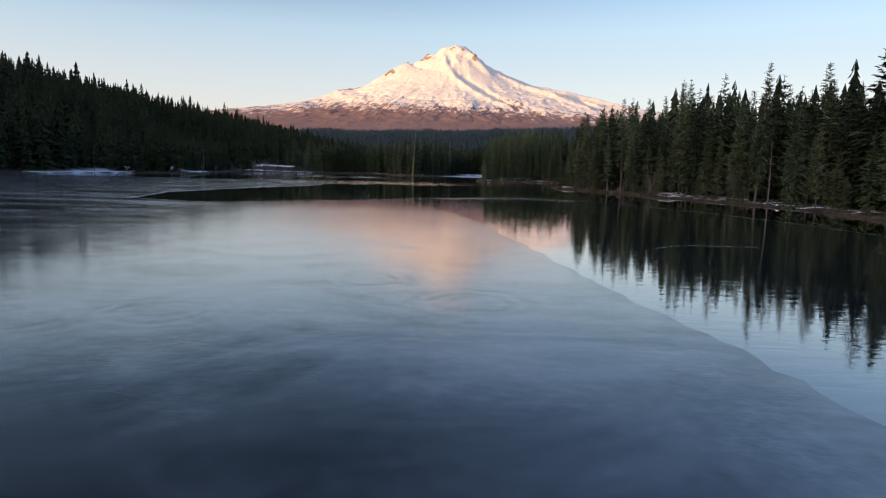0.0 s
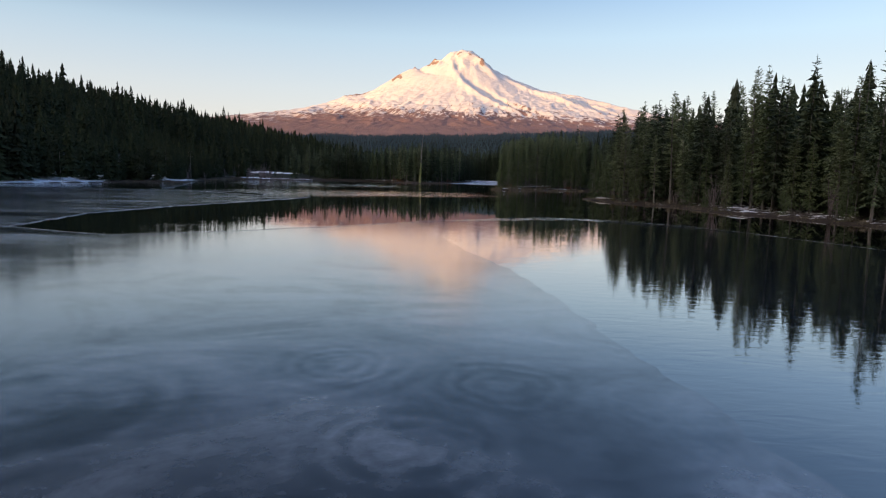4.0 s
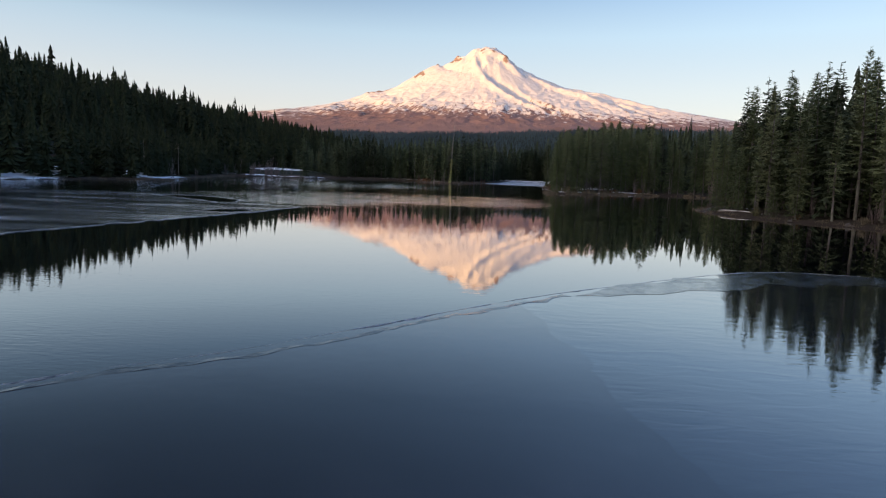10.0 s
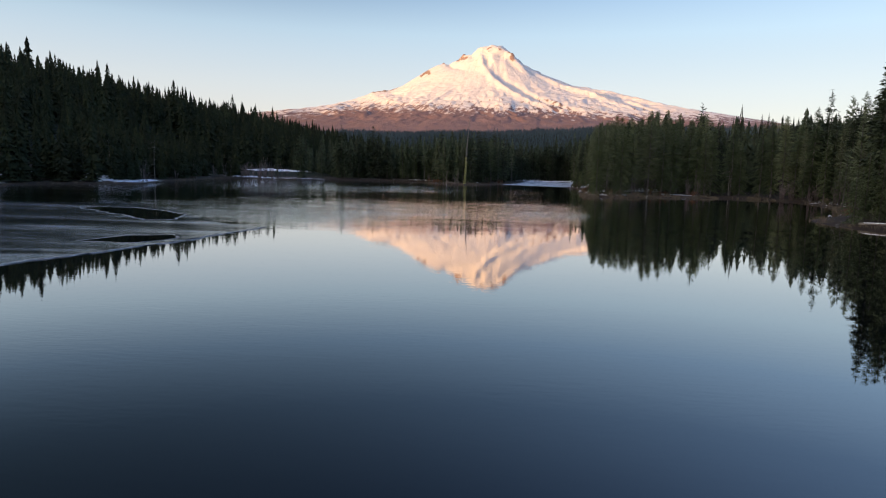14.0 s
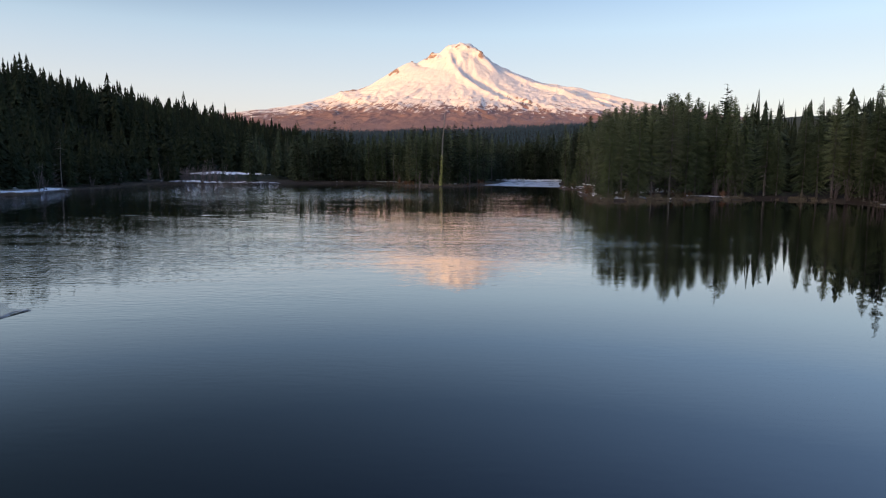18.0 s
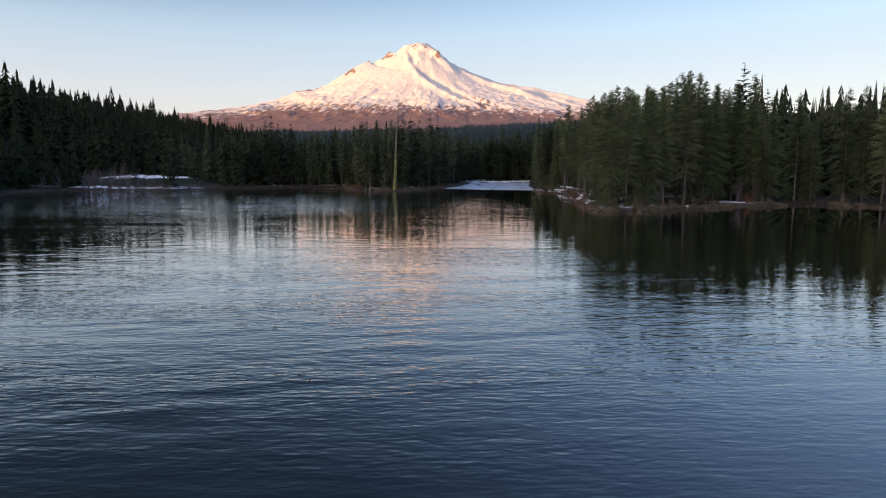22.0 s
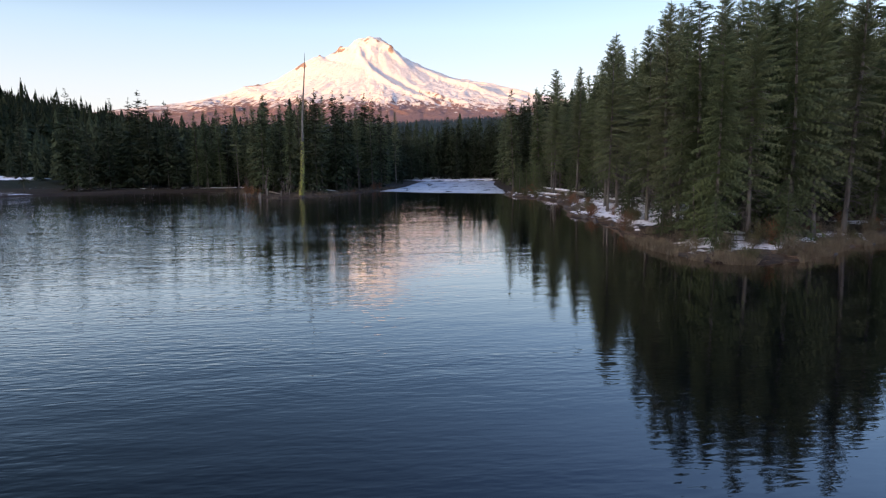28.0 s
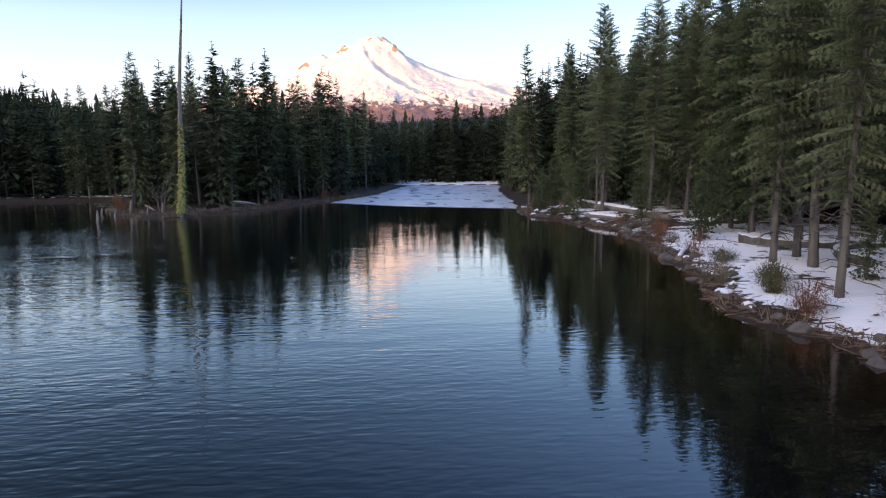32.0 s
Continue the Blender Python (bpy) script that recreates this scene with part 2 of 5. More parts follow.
def make_water():
    k = Mat("lake_water")
    x, y = k.axis(0), k.axis(1)
    drift = k.math("MULTIPLY", k.math("SUBTRACT", k.noise(0.045, 3.0, (1, 1.6, 1), 0.55), 0.5), 0.42)
    along = k.math("ADD", k.math("MULTIPLY", k.math("SUBTRACT", y, 60.0), 0.004), k.math("MULTIPLY", drift, 0.22))
    # calm in the bay past the ice, a belt of wind across the lake, gentler water beyond it
    belt = k.ramp(k.math("ADD", along, k.math("MULTIPLY", x, -0.0013)), (0.385, 0.05), (0.46, 1.0), (0.53, 0.88), (0.60, 0.34), (0.68, 0.46), (0.74, 0.72), (1.0, 0.5))
    belt = k.math("MULTIPLY", belt, 1.25)
    # more wind on the open side than under the trees
    open_side = k.ramp(k.math("ADD", k.math("MULTIPLY", x, -0.02), k.math("ADD", 0.5, k.math("MULTIPLY", drift, 0.6))), (0.05, 0.14), (0.42, 0.38), (0.66, 1.0))
    # a second gust along the far west side, and a light one on the first bay's west side
    gust = k.math("MULTIPLY", k.ramp(k.math("ADD", k.math("MULTIPLY", x, -0.02), drift), (0.18, 0.0), (0.42, 1.0)), k.ramp(k.math("MULTIPLY", k.math("SUBTRACT", y, 225.0), 0.01), (0.0, 0.0), (0.25, 1.0), (0.70, 1.0), (0.92, 0.1)))
    early = k.math("MULTIPLY", k.ramp(k.math("ADD", k.math("MULTIPLY", x, -0.02), drift), (0.34, 0.0), (0.56, 1.0)), k.ramp(k.math("MULTIPLY", y, 0.01), (0.80, 1.0), (1.10, 0.0)))
    ruffle = k.math("ADD", k.math("MULTIPLY", belt, open_side), k.math("ADD", k.math("MULTIPLY", gust, 0.85), k.math("MULTIPLY", early, 0.22)))
    patchy = k.ramp(k.noise(0.16, 3.0, (0.45, 1.5, 1), 0.55, 0.6, 6), (0.34, 0.45), (0.62, 1.1))
    ruffle = k.math("MULTIPLY", ruffle, patchy)
    w1 = k.noise(3.5, 1.0, (0.42, 1.3, 1), 0.5, 0.3, 13)
    w2 = k.noise(0.9, 1.0, (0.5, 1.5, 1), 0.5, 0.3, -8)
    w3 = k.noise(5.4, 1.0, (0.55, 1.3, 1), 0.5, 0.2, 2)
    h = k.math("ADD", k.math("ADD", k.math("MULTIPLY", w1, 0.018), k.math("MULTIPLY", w2, 0.006)), k.math("MULTIPLY", w3, 0.007))
    n = k.bump(k.math("MULTIPLY", h, ruffle), 1.0, 1.0)
    rough = k.math("ADD", 0.012, k.math("MULTIPLY", ruffle, 0.022))
    c = k.mix(k.attr("shallow"), (0.0012, 0.0018, 0.0028), (0.008, 0.0034, 0.0022))
    return k.done(c, rough, n, IOR=1.33, Coat_Weight=0.9, Coat_IOR=1.33, Coat_Roughness=rough, Coat_Normal=n)


# old rings in the frosted ice: x, y, reach
RINGS = ((-11.1, 38.7, 5.4), (-2.6, 37.4, 2.8), (-4.8, 42.8, 2.6), (-0.2, 41.4, 2.6), (-6.7, 31.2, 2.6), (-3.5, 26.4, 3.0), (-9.3, 19.6, 3.2), (-13.4, 18.5, 3.6), (0.8, 22.4, 3.4), (1.7, 26.2, 2.4), (-5.3, 64.9, 7.0), (-21.0, 35.4, 6.0), (-26.0, 44.0, 6.5), (-28.0, 55.0, 7.0))


def make_frost_ice():
    k = Mat("frosted_ice")
    swirl = k.noise(0.11, 6.0, (1, 1.3, 1), 0.62, 1.8)
    fine = k.noise(2.2, 4.0, (1, 1, 1), 0.6, 0.5)
    big = k.noise(0.03, 3.0, (1, 1, 1), 0.5, 1.0)
    # ring marks, a little out of round
    wob = k.n.new("ShaderNodeTexNoise")
    wob.inputs["Scale"].default_value, wob.inputs["Detail"].default_value = 0.5, 4.0
    k.l.new(k.geo.outputs["Position"], wob.inputs["Vector"])
    shift = k.n.new("ShaderNodeVectorMath")
    shift.operation = "MULTIPLY_ADD"
    k.l.new(wob.outputs["Color"], shift.inputs[0])
    shift.inputs[1].default_value, shift.inputs[2].default_value = (1.1, 1.1, 0), (-0.55, -0.55, 0)
    moved = k.n.new("ShaderNodeVectorMath")
    k.l.new(k.geo.outputs["Position"], moved.inputs[0])
    k.l.new(shift.outputs[0], moved.inputs[1])
    ring = None
    for x, y, reach in RINGS:
        d = k.n.new("ShaderNodeVectorMath")
        d.operation = "DISTANCE"
        k.l.new(moved.outputs[0], d.inputs[0])
        d.inputs[1].default_value = (x, y, 0.035)
        mark = k.ramp(k.math("DIVIDE", d.outputs["Value"], reach), (0.0, 0.70), (0.13, 0.76), (0.22, 0.44), (0.34, 0.66), (0.44, 0.22), (0.55, 0.70), (0.66, 0.34), (0.80, 0.64), (1.0, 0.5))
        mark = k.math("SUBTRACT", mark, 0.5)
        ring = mark if ring is None else k.math("ADD", ring, mark)
    frost = k.math("ADD", k.math("MULTIPLY", swirl, 0.44), k.math("MULTIPLY", k.math("MULTIPLY", ring, k.ramp(k.noise(0.9, 5.0, (1, 1, 1), 0.7, 0.6), (0.38, 0.10), (0.66, 1.0))), 0.24))
    frost = k.math("ADD", frost, k.math("MULTIPLY", big, 0.35))
    frost = k.math("ADD", frost, k.math("MULTIPLY", k.math("SUBTRACT", fine, 0.5), 0.10))
    x, y = k.axis(0), k.axis(1)
    # the pattern is strong on the older ice, faint towards the open water
    old = k.math("MAXIMUM", k.ramp(k.math("MULTIPLY", y, 0.01), (0.5, 1.0), (0.74, 0.45)), k.ramp(k.math("MULTIPLY", x, -0.02), (0.5, 0.0), (0.8, 1.0)))
    frost = k.math("ADD", 0.5, k.math("MULTIPLY", k.math("MULTIPLY", k.math("SUBTRACT", frost, 0.395), 1.2), old))
    c = k.ramp(frost, (0.38, (0.007, 0.010, 0.013)), (0.50, (0.024, 0.029, 0.035)), (0.66, (0.12, 0.132, 0.145)))
    west = k.ramp(k.math("MULTIPLY", x, -0.01), (0.24, 0.0), (0.34, 0.75))
    streaks = k.noise(0.15, 5.0, (0.28, 1.9, 1), 0.6, 0.9, 6)
    c = k.mix(west, c, k.ramp(streaks, (0.42, (0.018, 0.023, 0.029)), (0.54, (0.085, 0.097, 0.112)), (0.66, (0.32, 0.345, 0.37))))
    young = k.math("MULTIPLY", k.ramp(k.math("MULTIPLY", y, 0.01), (0.62, 0.0), (0.80, 0.7)), k.ramp(k.math("ADD", k.math("MULTIPLY", x, 0.01), 0.5), (0.12, 0.0), (0.24, 1.0)))
    c = k.mix(young, c, (0.009, 0.012, 0.016))
    # bare and crusted places: gloss and grain
    r = k.mix(young, k.ramp(frost, (0.36, 0.10), (0.52, 0.14), (0.70, 0.22)), (0.06, 0.06, 0.06))
    r = k.mix(west, r, k.ramp(streaks, (0.40, 0.08), (0.64, 0.22)))
    glaze = k.mix(young, k.ramp(frost, (0.40, 0.34), (0.50, 0.76), (0.60, 1.0)), (0.92, 0.92, 0.92))
    glaze = k.mix(west, glaze, k.ramp(streaks, (0.40, 0.20), (0.60, 1.0)))
    crust = k.math("MULTIPLY", k.noise(7.0, 3.0, (1, 1.2, 1), 0.6, 0.6), k.ramp(k.noise(0.22, 4.0, (1, 1, 1), 0.65, 0.4), (0.46, 0.0), (0.66, 1.0)))
    crust = k.math("MULTIPLY", crust, k.ramp(k.math("MULTIPLY", y, 0.02), (0.5, 1.0), (0.75, 0.0)))
    relief = k.math("ADD", k.math("ADD", k.math("MULTIPLY", fine, 0.0012), k.math("MULTIPLY", swirl, 0.002)), k.math("ADD", k.math("MULTIPLY", crust, 0.0055), k.math("MULTIPLY", frost, 0.006)))
    n = k.bump(relief, 1.0, 1.0)
    return k.done(c, r, n, IOR=1.31, Coat_Weight=glaze, Coat_IOR=1.33, Coat_Roughness=r, Coat_Normal=n)


def make_still_water():
    k = Mat("still_water")
    w = k.noise(1.2, 2.0, (0.6, 1.6, 1))
    return k.done(k.ramp(w, (0.3, (0.0010, 0.0015, 0.0022)), (0.7, (0.0020, 0.0026, 0.0034))), 0.012, k.bump(w, 0.02, 0.02), IOR=1.33)


def make_brash_ice():
    k = Mat("brash_ice")
    lumps = k.noise(1.3, 6.0, (1, 1.3, 1), 0.65, 0.8)
    c = k.ramp(lumps, (0.38, (0.008, 0.011, 0.014)), (0.56, (0.020, 0.025, 0.031)), (0.74, (0.075, 0.083, 0.092)))
    n = k.bump(lumps, 0.22, 0.05)
    r = k.ramp(lumps, (0.4, 0.06), (0.68, 0.26))
    return k.done(c, r, n, IOR=1.31, Coat_Weight=0.6, Coat_IOR=1.33, Coat_Roughness=r, Coat_Normal=n)


def make_clear_ice():
    k = Mat("clear_ice")
    swirl = k.noise(0.20, 5.0, (1, 1.4, 1), 0.6, 1.2)
    fine = k.noise(1.1, 3.0, (0.6, 1.7, 1), 0.55, 0.6)
    c = k.ramp(swirl, (0.35, (0.006, 0.009, 0.012)), (0.75, (0.018, 0.023, 0.030)))
    r = k.ramp(swirl, (0.3, 0.01), (0.8, 0.04))
    n = k.bump(fine, 0.08, 0.07)
    return k.done(c, r, n, IOR=1.33, Coat_Weight=1.0, Coat_IOR=1.33, Coat_Roughness=r, Coat_Normal=n)


def make_dusted_ice():
    k = Mat("snow_dusted_ice")
    n = k.noise(0.35, 5.0, (1, 0.5, 1), 0.6, 0.8)
    c = k.ramp(n, (0.34, (0.22, 0.25, 0.285)), (0.52, (0.36, 0.395, 0.435)), (0.70, (0.56, 0.595, 0.63)))
    return k.done(c, k.ramp(n, (0.35, 0.18), (0.65, 0.6)), k.bump(n, 0.2, 0.05), IOR=1.33)


def make_rime():
    k = Mat("rime_edge")
    n = k.noise(2.6, 5.0)
    return k.done(k.ramp(n, (0.38, (0.06, 0.068, 0.077)), (0.66, (0.24, 0.256, 0.272))), 0.4, k.bump(n, 0.5, 0.04))


def make_ground():
    k = Mat("lakeside_ground")
    fine = k.noise(3.0, 6.0)
    mid = k.noise(0.35, 4.0)
    c = k.ramp(fine, (0.30, (0.019, 0.015, 0.011)), (0.6, (0.045, 0.035, 0.026)), (0.8, (0.092, 0.074, 0.056)))
    c = k.mix(k.ramp(mid, (0.4, 0.0), (0.65, 0.6)), c, (0.036, 0.030, 0.017))
    sand = k.mix(fine, (0.10, 0.080, 0.056), (0.25, 0.21, 0.155))
    c = k.mix(k.math("MULTIPLY", k.attr("wet"), 0.8), c, k.mix(fine, (0.012, 0.008, 0.006), (0.042, 0.030, 0.022)))
    c = k.mix(k.attr("sand"), c, sand)
    c = k.mix(k.attr("wood"), c, k.mix(fine, (0.012, 0.018, 0.013), (0.024, 0.032, 0.022)))
    sn = k.math("ADD", k.attr("snow"), k.math("MULTIPLY", k.math("SUBTRACT", k.noise(0.55, 5.0, (1, 1, 1), 0.6), 0.5), 1.3))
    sn = k.math("ADD", sn, k.math("MULTIPLY", k.math("SUBTRACT", fine, 0.5), 0.5))
    cover = k.math("MULTIPLY", k.ramp(sn, (0.48, 0.0), (0.56, 1.0)), k.ramp(k.attr("snow"), (0.04, 0.0), (0.15, 1.0)))
    c = k.mix(cover, c, k.mix(mid, (0.74, 0.77, 0.80), (0.84, 0.85, 0.86)))
    return k.done(c, 0.9, k.bump(k.math("ADD", fine, k.math("MULTIPLY", cover, 0.5)), 0.6, 0.12), Specular_IOR_Level=0.15)


def make_mountain():
    k = Mat("volcano_slopes")
    z = k.axis(2)
    n = k.axis(2, "Normal")
    streak = k.noise(0.012, 7.0, (1, 1, 1), 0.65, 0.6)
    patch = k.noise(0.06, 8.0, (1, 0.6, 1), 0.78, 0.8)
    rock = k.ramp(patch, (0.3, (0.12, 0.075, 0.055)), (0.7, (0.30, 0.20, 0.145)))
    brush = k.ramp(streak, (0.3, (0.10, 0.058, 0.050)), (0.6, (0.15, 0.085, 0.070)), (0.8, (0.20, 0.125, 0.105)))
    # evening warmth is tinted into the snow's base colour, well below white
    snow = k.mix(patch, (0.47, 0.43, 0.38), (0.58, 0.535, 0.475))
    line = k.attr("snow")
    mottled = k.math("ADD", line, k.math("MULTIPLY", k.math("SUBTRACT", patch, 0.5), 0.6))
    cover = k.ramp(mottled, (0.40, 0.0), (0.50, 0.55), (0.64, 1.0))
    bare = k.math("ADD", k.attr("crag"), k.math("MULTIPLY", k.math("SUBTRACT", streak, 0.5), 0.9))
    c = k.mix(k.ramp(k.attr("low"), (0.3, 0.0), (0.7, 1.0)), rock, brush)
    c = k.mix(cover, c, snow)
    c = k.mix(k.ramp(bare, (0.30, 0.0), (0.46, 1.0)), c, rock)
    return k.done(c, 0.85, k.bump(k.math("ADD", streak, patch), 0.45, 9.0))


STILL, WATER, FROST, BRASH, CLEAR, RIME, DUSTED, GROUND, VOLCANO = make_still_water(), make_water(), make_frost_ice(), make_brash_ice(), make_clear_ice(), make_rime(), make_dusted_ice(), make_ground(), make_mountain()


def make_plain(name, lo, hi, scale=4.0, rough=0.85, bump=0.4):
    k = Mat(name)
    g = k.noise(scale, 5.0)
    c = k.ramp(g, (0.3, lo), (0.7, hi))
    c = k.mix(k.math("MULTIPLY", k.n.new("ShaderNodeObjectInfo").outputs["Random"], 0.35), c, lo)
    c = k.mix(k.math("MULTIPLY", k.geo.outputs["Random Per Island"], 0.5), c, lo)
    return k.done(c, rough, k.bump(g, bump, 0.04))


ROCK = make_plain("lake_rock", (0.05, 0.046, 0.042), (0.17, 0.16, 0.145), 3.0)
SNOW = make_plain("shore_snow", (0.70, 0.73, 0.77), (0.85, 0.86, 0.88), 1.5, 0.7, 0.3)
RUST = make_plain("rust_twigs", (0.10, 0.048, 0.024), (0.28, 0.135, 0.062), 2.0)
SEDGE = make_plain("dry_sedge", (0.075, 0.062, 0.040), (0.25, 0.21, 0.14), 1.2)
OLIVE = make_plain("green_scrub", (0.050, 0.050, 0.022), (0.13, 0.125, 0.05), 2.0)
TWIG = make_plain("bare_twigs", (0.08, 0.062, 0.062), (0.22, 0.18, 0.175), 2.0)
LITTER = make_plain("dead_sticks", (0.035, 0.021, 0.013), (0.17, 0.115, 0.08), 1.5)
MOSS = make_plain("yellow_moss", (0.22, 0.24, 0.07), (0.54, 0.56, 0.17), 3.0)

# ================= the plan: shores and land =================
# the lake's outline, counter-clockwise, in metres
SHORE = [(60, -300), (64, -120), (50, -20), (49, 40), (50, 74), (52, 92), (46, 116), (40, 128), (37, 146), (29, 158), (28, 176), (36, 186),
         (44, 200), (52, 222), (53, 238), (47, 247), (36, 245), (23, 240.5), (15, 235), (10.6, 234.8), (9.4, 239), (9.9, 244), (11.2, 251), (12.4, 257.5), (12.7, 261.5), (11.9, 266),
         (14.4, 272.5), (15.8, 279), (17.9, 290), (16.6, 299), (14.9, 306.5), (16, 316), (19, 335), (24, 370), (30, 402), (20, 405), (8, 403), (-1, 354), (-7, 338), (-12.5, 324), (-17.5, 316),
         (-21.6, 310), (-27, 314.5), (-32, 324), (-37, 342), (-50, 344), (-72, 334), (-84, 326), (-97, 327), (-109, 318), (-106, 300), (-103, 284), (-102, 262), (-97, 240),
         (-108, 228), (-116, 200), (-120, 170), (-128, 130), (-132, 60), (-135, -60), (-130, -300)]


def rounded(points, per=4):
    out, n = [], len(points)
    for i in range(n):
        p = [np.array(points[(i + k - 1) % n], float) for k in range(4)]
        for s in range(per):
            t = s / per
            out.append(0.5 * (2 * p[1] + (p[2] - p[0]) * t + (2 * p[0] - 5 * p[1] + 4 * p[2] - p[3]) * t ** 2 + (3 * p[1] - p[0] - 3 * p[2] + p[3]) * t ** 3))
    return np.array(out)


LAKE = rounded(SHORE)


def inland(x, y):
    """Metres from the water's edge, above nought on land."""
    x, y = np.atleast_1d(np.asarray(x, float)), np.atleast_1d(np.asarray(y, float))
    best, inside = np.full(x.shape, 1e9), np.zeros(x.shape, bool)
    for a, b in zip(LAKE, np.roll(LAKE, -1, 0)):
        d = b - a
        t = np.clip(((x - a[0]) * d[0] + (y - a[1]) * d[1]) / (d @ d), 0, 1)
        best = np.minimum(best, np.hypot(x - a[0] - t * d[0], y - a[1] - t * d[1]))
        if a[1] != b[1]:
            inside ^= ((a[1] > y) != (b[1] > y)) & (x < (b[0] - a[0]) * (y - a[1]) / (b[1] - a[1]) + a[0])
    return np.where(inside, -best, best)


def zone(x, y, cx, cy, rx, ry, soft=0.35):
    return 1 - smoothstep(1 - soft, 1 + soft, np.hypot((x - cx) / rx, (y - cy) / ry))


def land(x, y):
    x, y = np.atleast_1d(np.asarray(x, float)), np.atleast_1d(np.asarray(y, float))
    d = inland(x, y) + 0.35 * perlin(x * 0.3, y * 0.3) + 0.2 * perlin(x * 0.8, y * 0.8)
    z = np.where(d > 0, 0.04 + 0.62 * (1 - np.exp(-np.maximum(d, 0) / 2.6)), np.maximum(0.12 * d - 0.02, -2.2))
    on = smoothstep(0, 8, d)
    z = z + on * (0.25 * fbm(x * 0.11, y * 0.11, 3) + 0.10 * perlin(x * 0.6, y * 0.6))
    z = z + np.where(x > 5, np.minimum(np.maximum(d - 8, 0) * 0.045, 5.0), 0)
    # the wooded hill beside the lake
    w = np.clip(np.minimum(d - 5, -x - 98), 0, None)
    hill = 70 * (1 - np.exp(-(w / 165) ** 1.2)) * (1 - 0.97 * zone(x, y, -118, 356, 46, 34, 0.5))
    z = z + hill * np.interp(y, (100, 300, 380, 450, 520, 600), (1.03, 1.0, 0.93, 0.76, 0.78, 0.77)) * (1 - 0.75 * smoothstep(760, 1300, y)) * (1 + 0.10 * perlin(x * 0.012 + 4, y * 0.012)) * on
    z = z + 2.4 * zone(x, y, -106, 374, 20, 14, 0.5) * on
    # the high ridge far behind it, that keeps the low sun off the lake
    q = (x - SUN_TO.x * 1450) * SUN_TO.x + (y - SUN_TO.y * 1450) * SUN_TO.y
    s = (x - SUN_TO.x * 1450) * -SUN_TO.y + (y - SUN_TO.y * 1450) * SUN_TO.x
    z = z + (215 + 160 * (1 - smoothstep(-1500, -500, s))) * np.exp(-(q / 330) ** 2) * smoothstep(-2700, -2100, s) * (1 - smoothstep(2200, 3000, s))
    # the wooded foothills before the mountain
    z = z + (124 + 22 * perlin(x * 0.0016 + 3, 0.4) + 9 * perlin(x * 0.006, y * 0.004) + 5 * perlin(x * 0.02, y * 0.01)) * (1 - 0.30 * smoothstep(-60, -520, x)) * np.exp(-((y - 1950) / 330.0) ** 2) * smoothstep(700, 1300, y)
    z = z + 60 * smoothstep(900, 2600, y) * smoothstep(400, 1500, np.abs(x)) * (1 - smoothstep(3000, 3600, y))
    return z


def graded(lo, a, b, hi, fine, growth=1.16):
    """Coordinates that are fine between a and b and widen beyond."""
    mid = list(np.arange(a, b + 1e-6, fine))
    step, v = fine, b
    while v < hi:
        step = min(step * growth, 130)
        v += step
        mid.append(v)
    step, v = fine, a
    while v > lo:
        step = min(step * growth, 130)
        v -= step
        mid.insert(0, v)
    return np.array(mid)


def snow_at(x, y, d):
    s = 0.22 * smoothstep(0.5, 6, d) * (1 - smoothstep(25, 60, d)) + 0.0 * x
    for cx, cy, rx, ry, a in ((24, 272, 11, 19, 0.72), (25, 304, 10, 16, 0.55), (56, 206, 8, 34, 0.40), (13.5, 239.5, 5, 3.2, 0.60), (21, 242.5, 7, 3, 0.58), (34, 248, 8, 2.5, 0.56), (17.5, 263, 5.5, 11, 0.72), (14.8, 257, 3.2, 7, 0.66), (17, 285, 3.5, 12, 0.6), (34, 249, 8, 3, 0.45), (47, 130, 7, 24, 0.45), (54, 100, 6, 22, 0.42),
                              (33, 172, 5, 14, 0.35), (-106, 374, 16, 11, 0.95), (-104, 334, 14, 8, 0.45), (-90, 332, 24, 5, 0.5), (-120, 206, 9, 30, 0.80), (-104, 252, 7, 16, 0.7), (-50, 350, 26, 4, 0.45), (14, 412, 26, 12, 0.8)):
        s = np.maximum(s, a * zone(x, y, cx, cy, rx, ry))
    return s * smoothstep(0.05, 0.6, d)


gx = graded(-2600, -135, 66, 2600, 1.6)
gy = graded(-2400, 60, 415, 4300, 1.6)
GX, GY = (a.ravel() for a in np.meshgrid(gx, gy, indexing="ij"))
GZ = land(GX, GY)
ground = tagged(new("ground", array_mesh("ground", np.stack([GX, GY, GZ], 1), grid_faces(len(gx), len(gy)), [GROUND], smooth=True)),
                "dark needle-strewn lakeside ground with patches of snow", "ground", kind="structure")
GD = inland(GX, GY)
for key, values in (("snow", snow_at(GX, GY, GD)),
                    ("sand", np.clip((1 - smoothstep(0.5, 3.5, GD)) * (0.02 + 0.40 * zone(GX, GY, 29, 240.5, 22, 6)), 0, 1)),
                    ("wet", 1 - smoothstep(0.3, 1.6, GD)),
                    ("wood", smoothstep(12, 40, GD))):
    ground.data.attributes.new(key, "FLOAT", "POINT").data.foreach_set("value", np.asarray(values, np.float32))

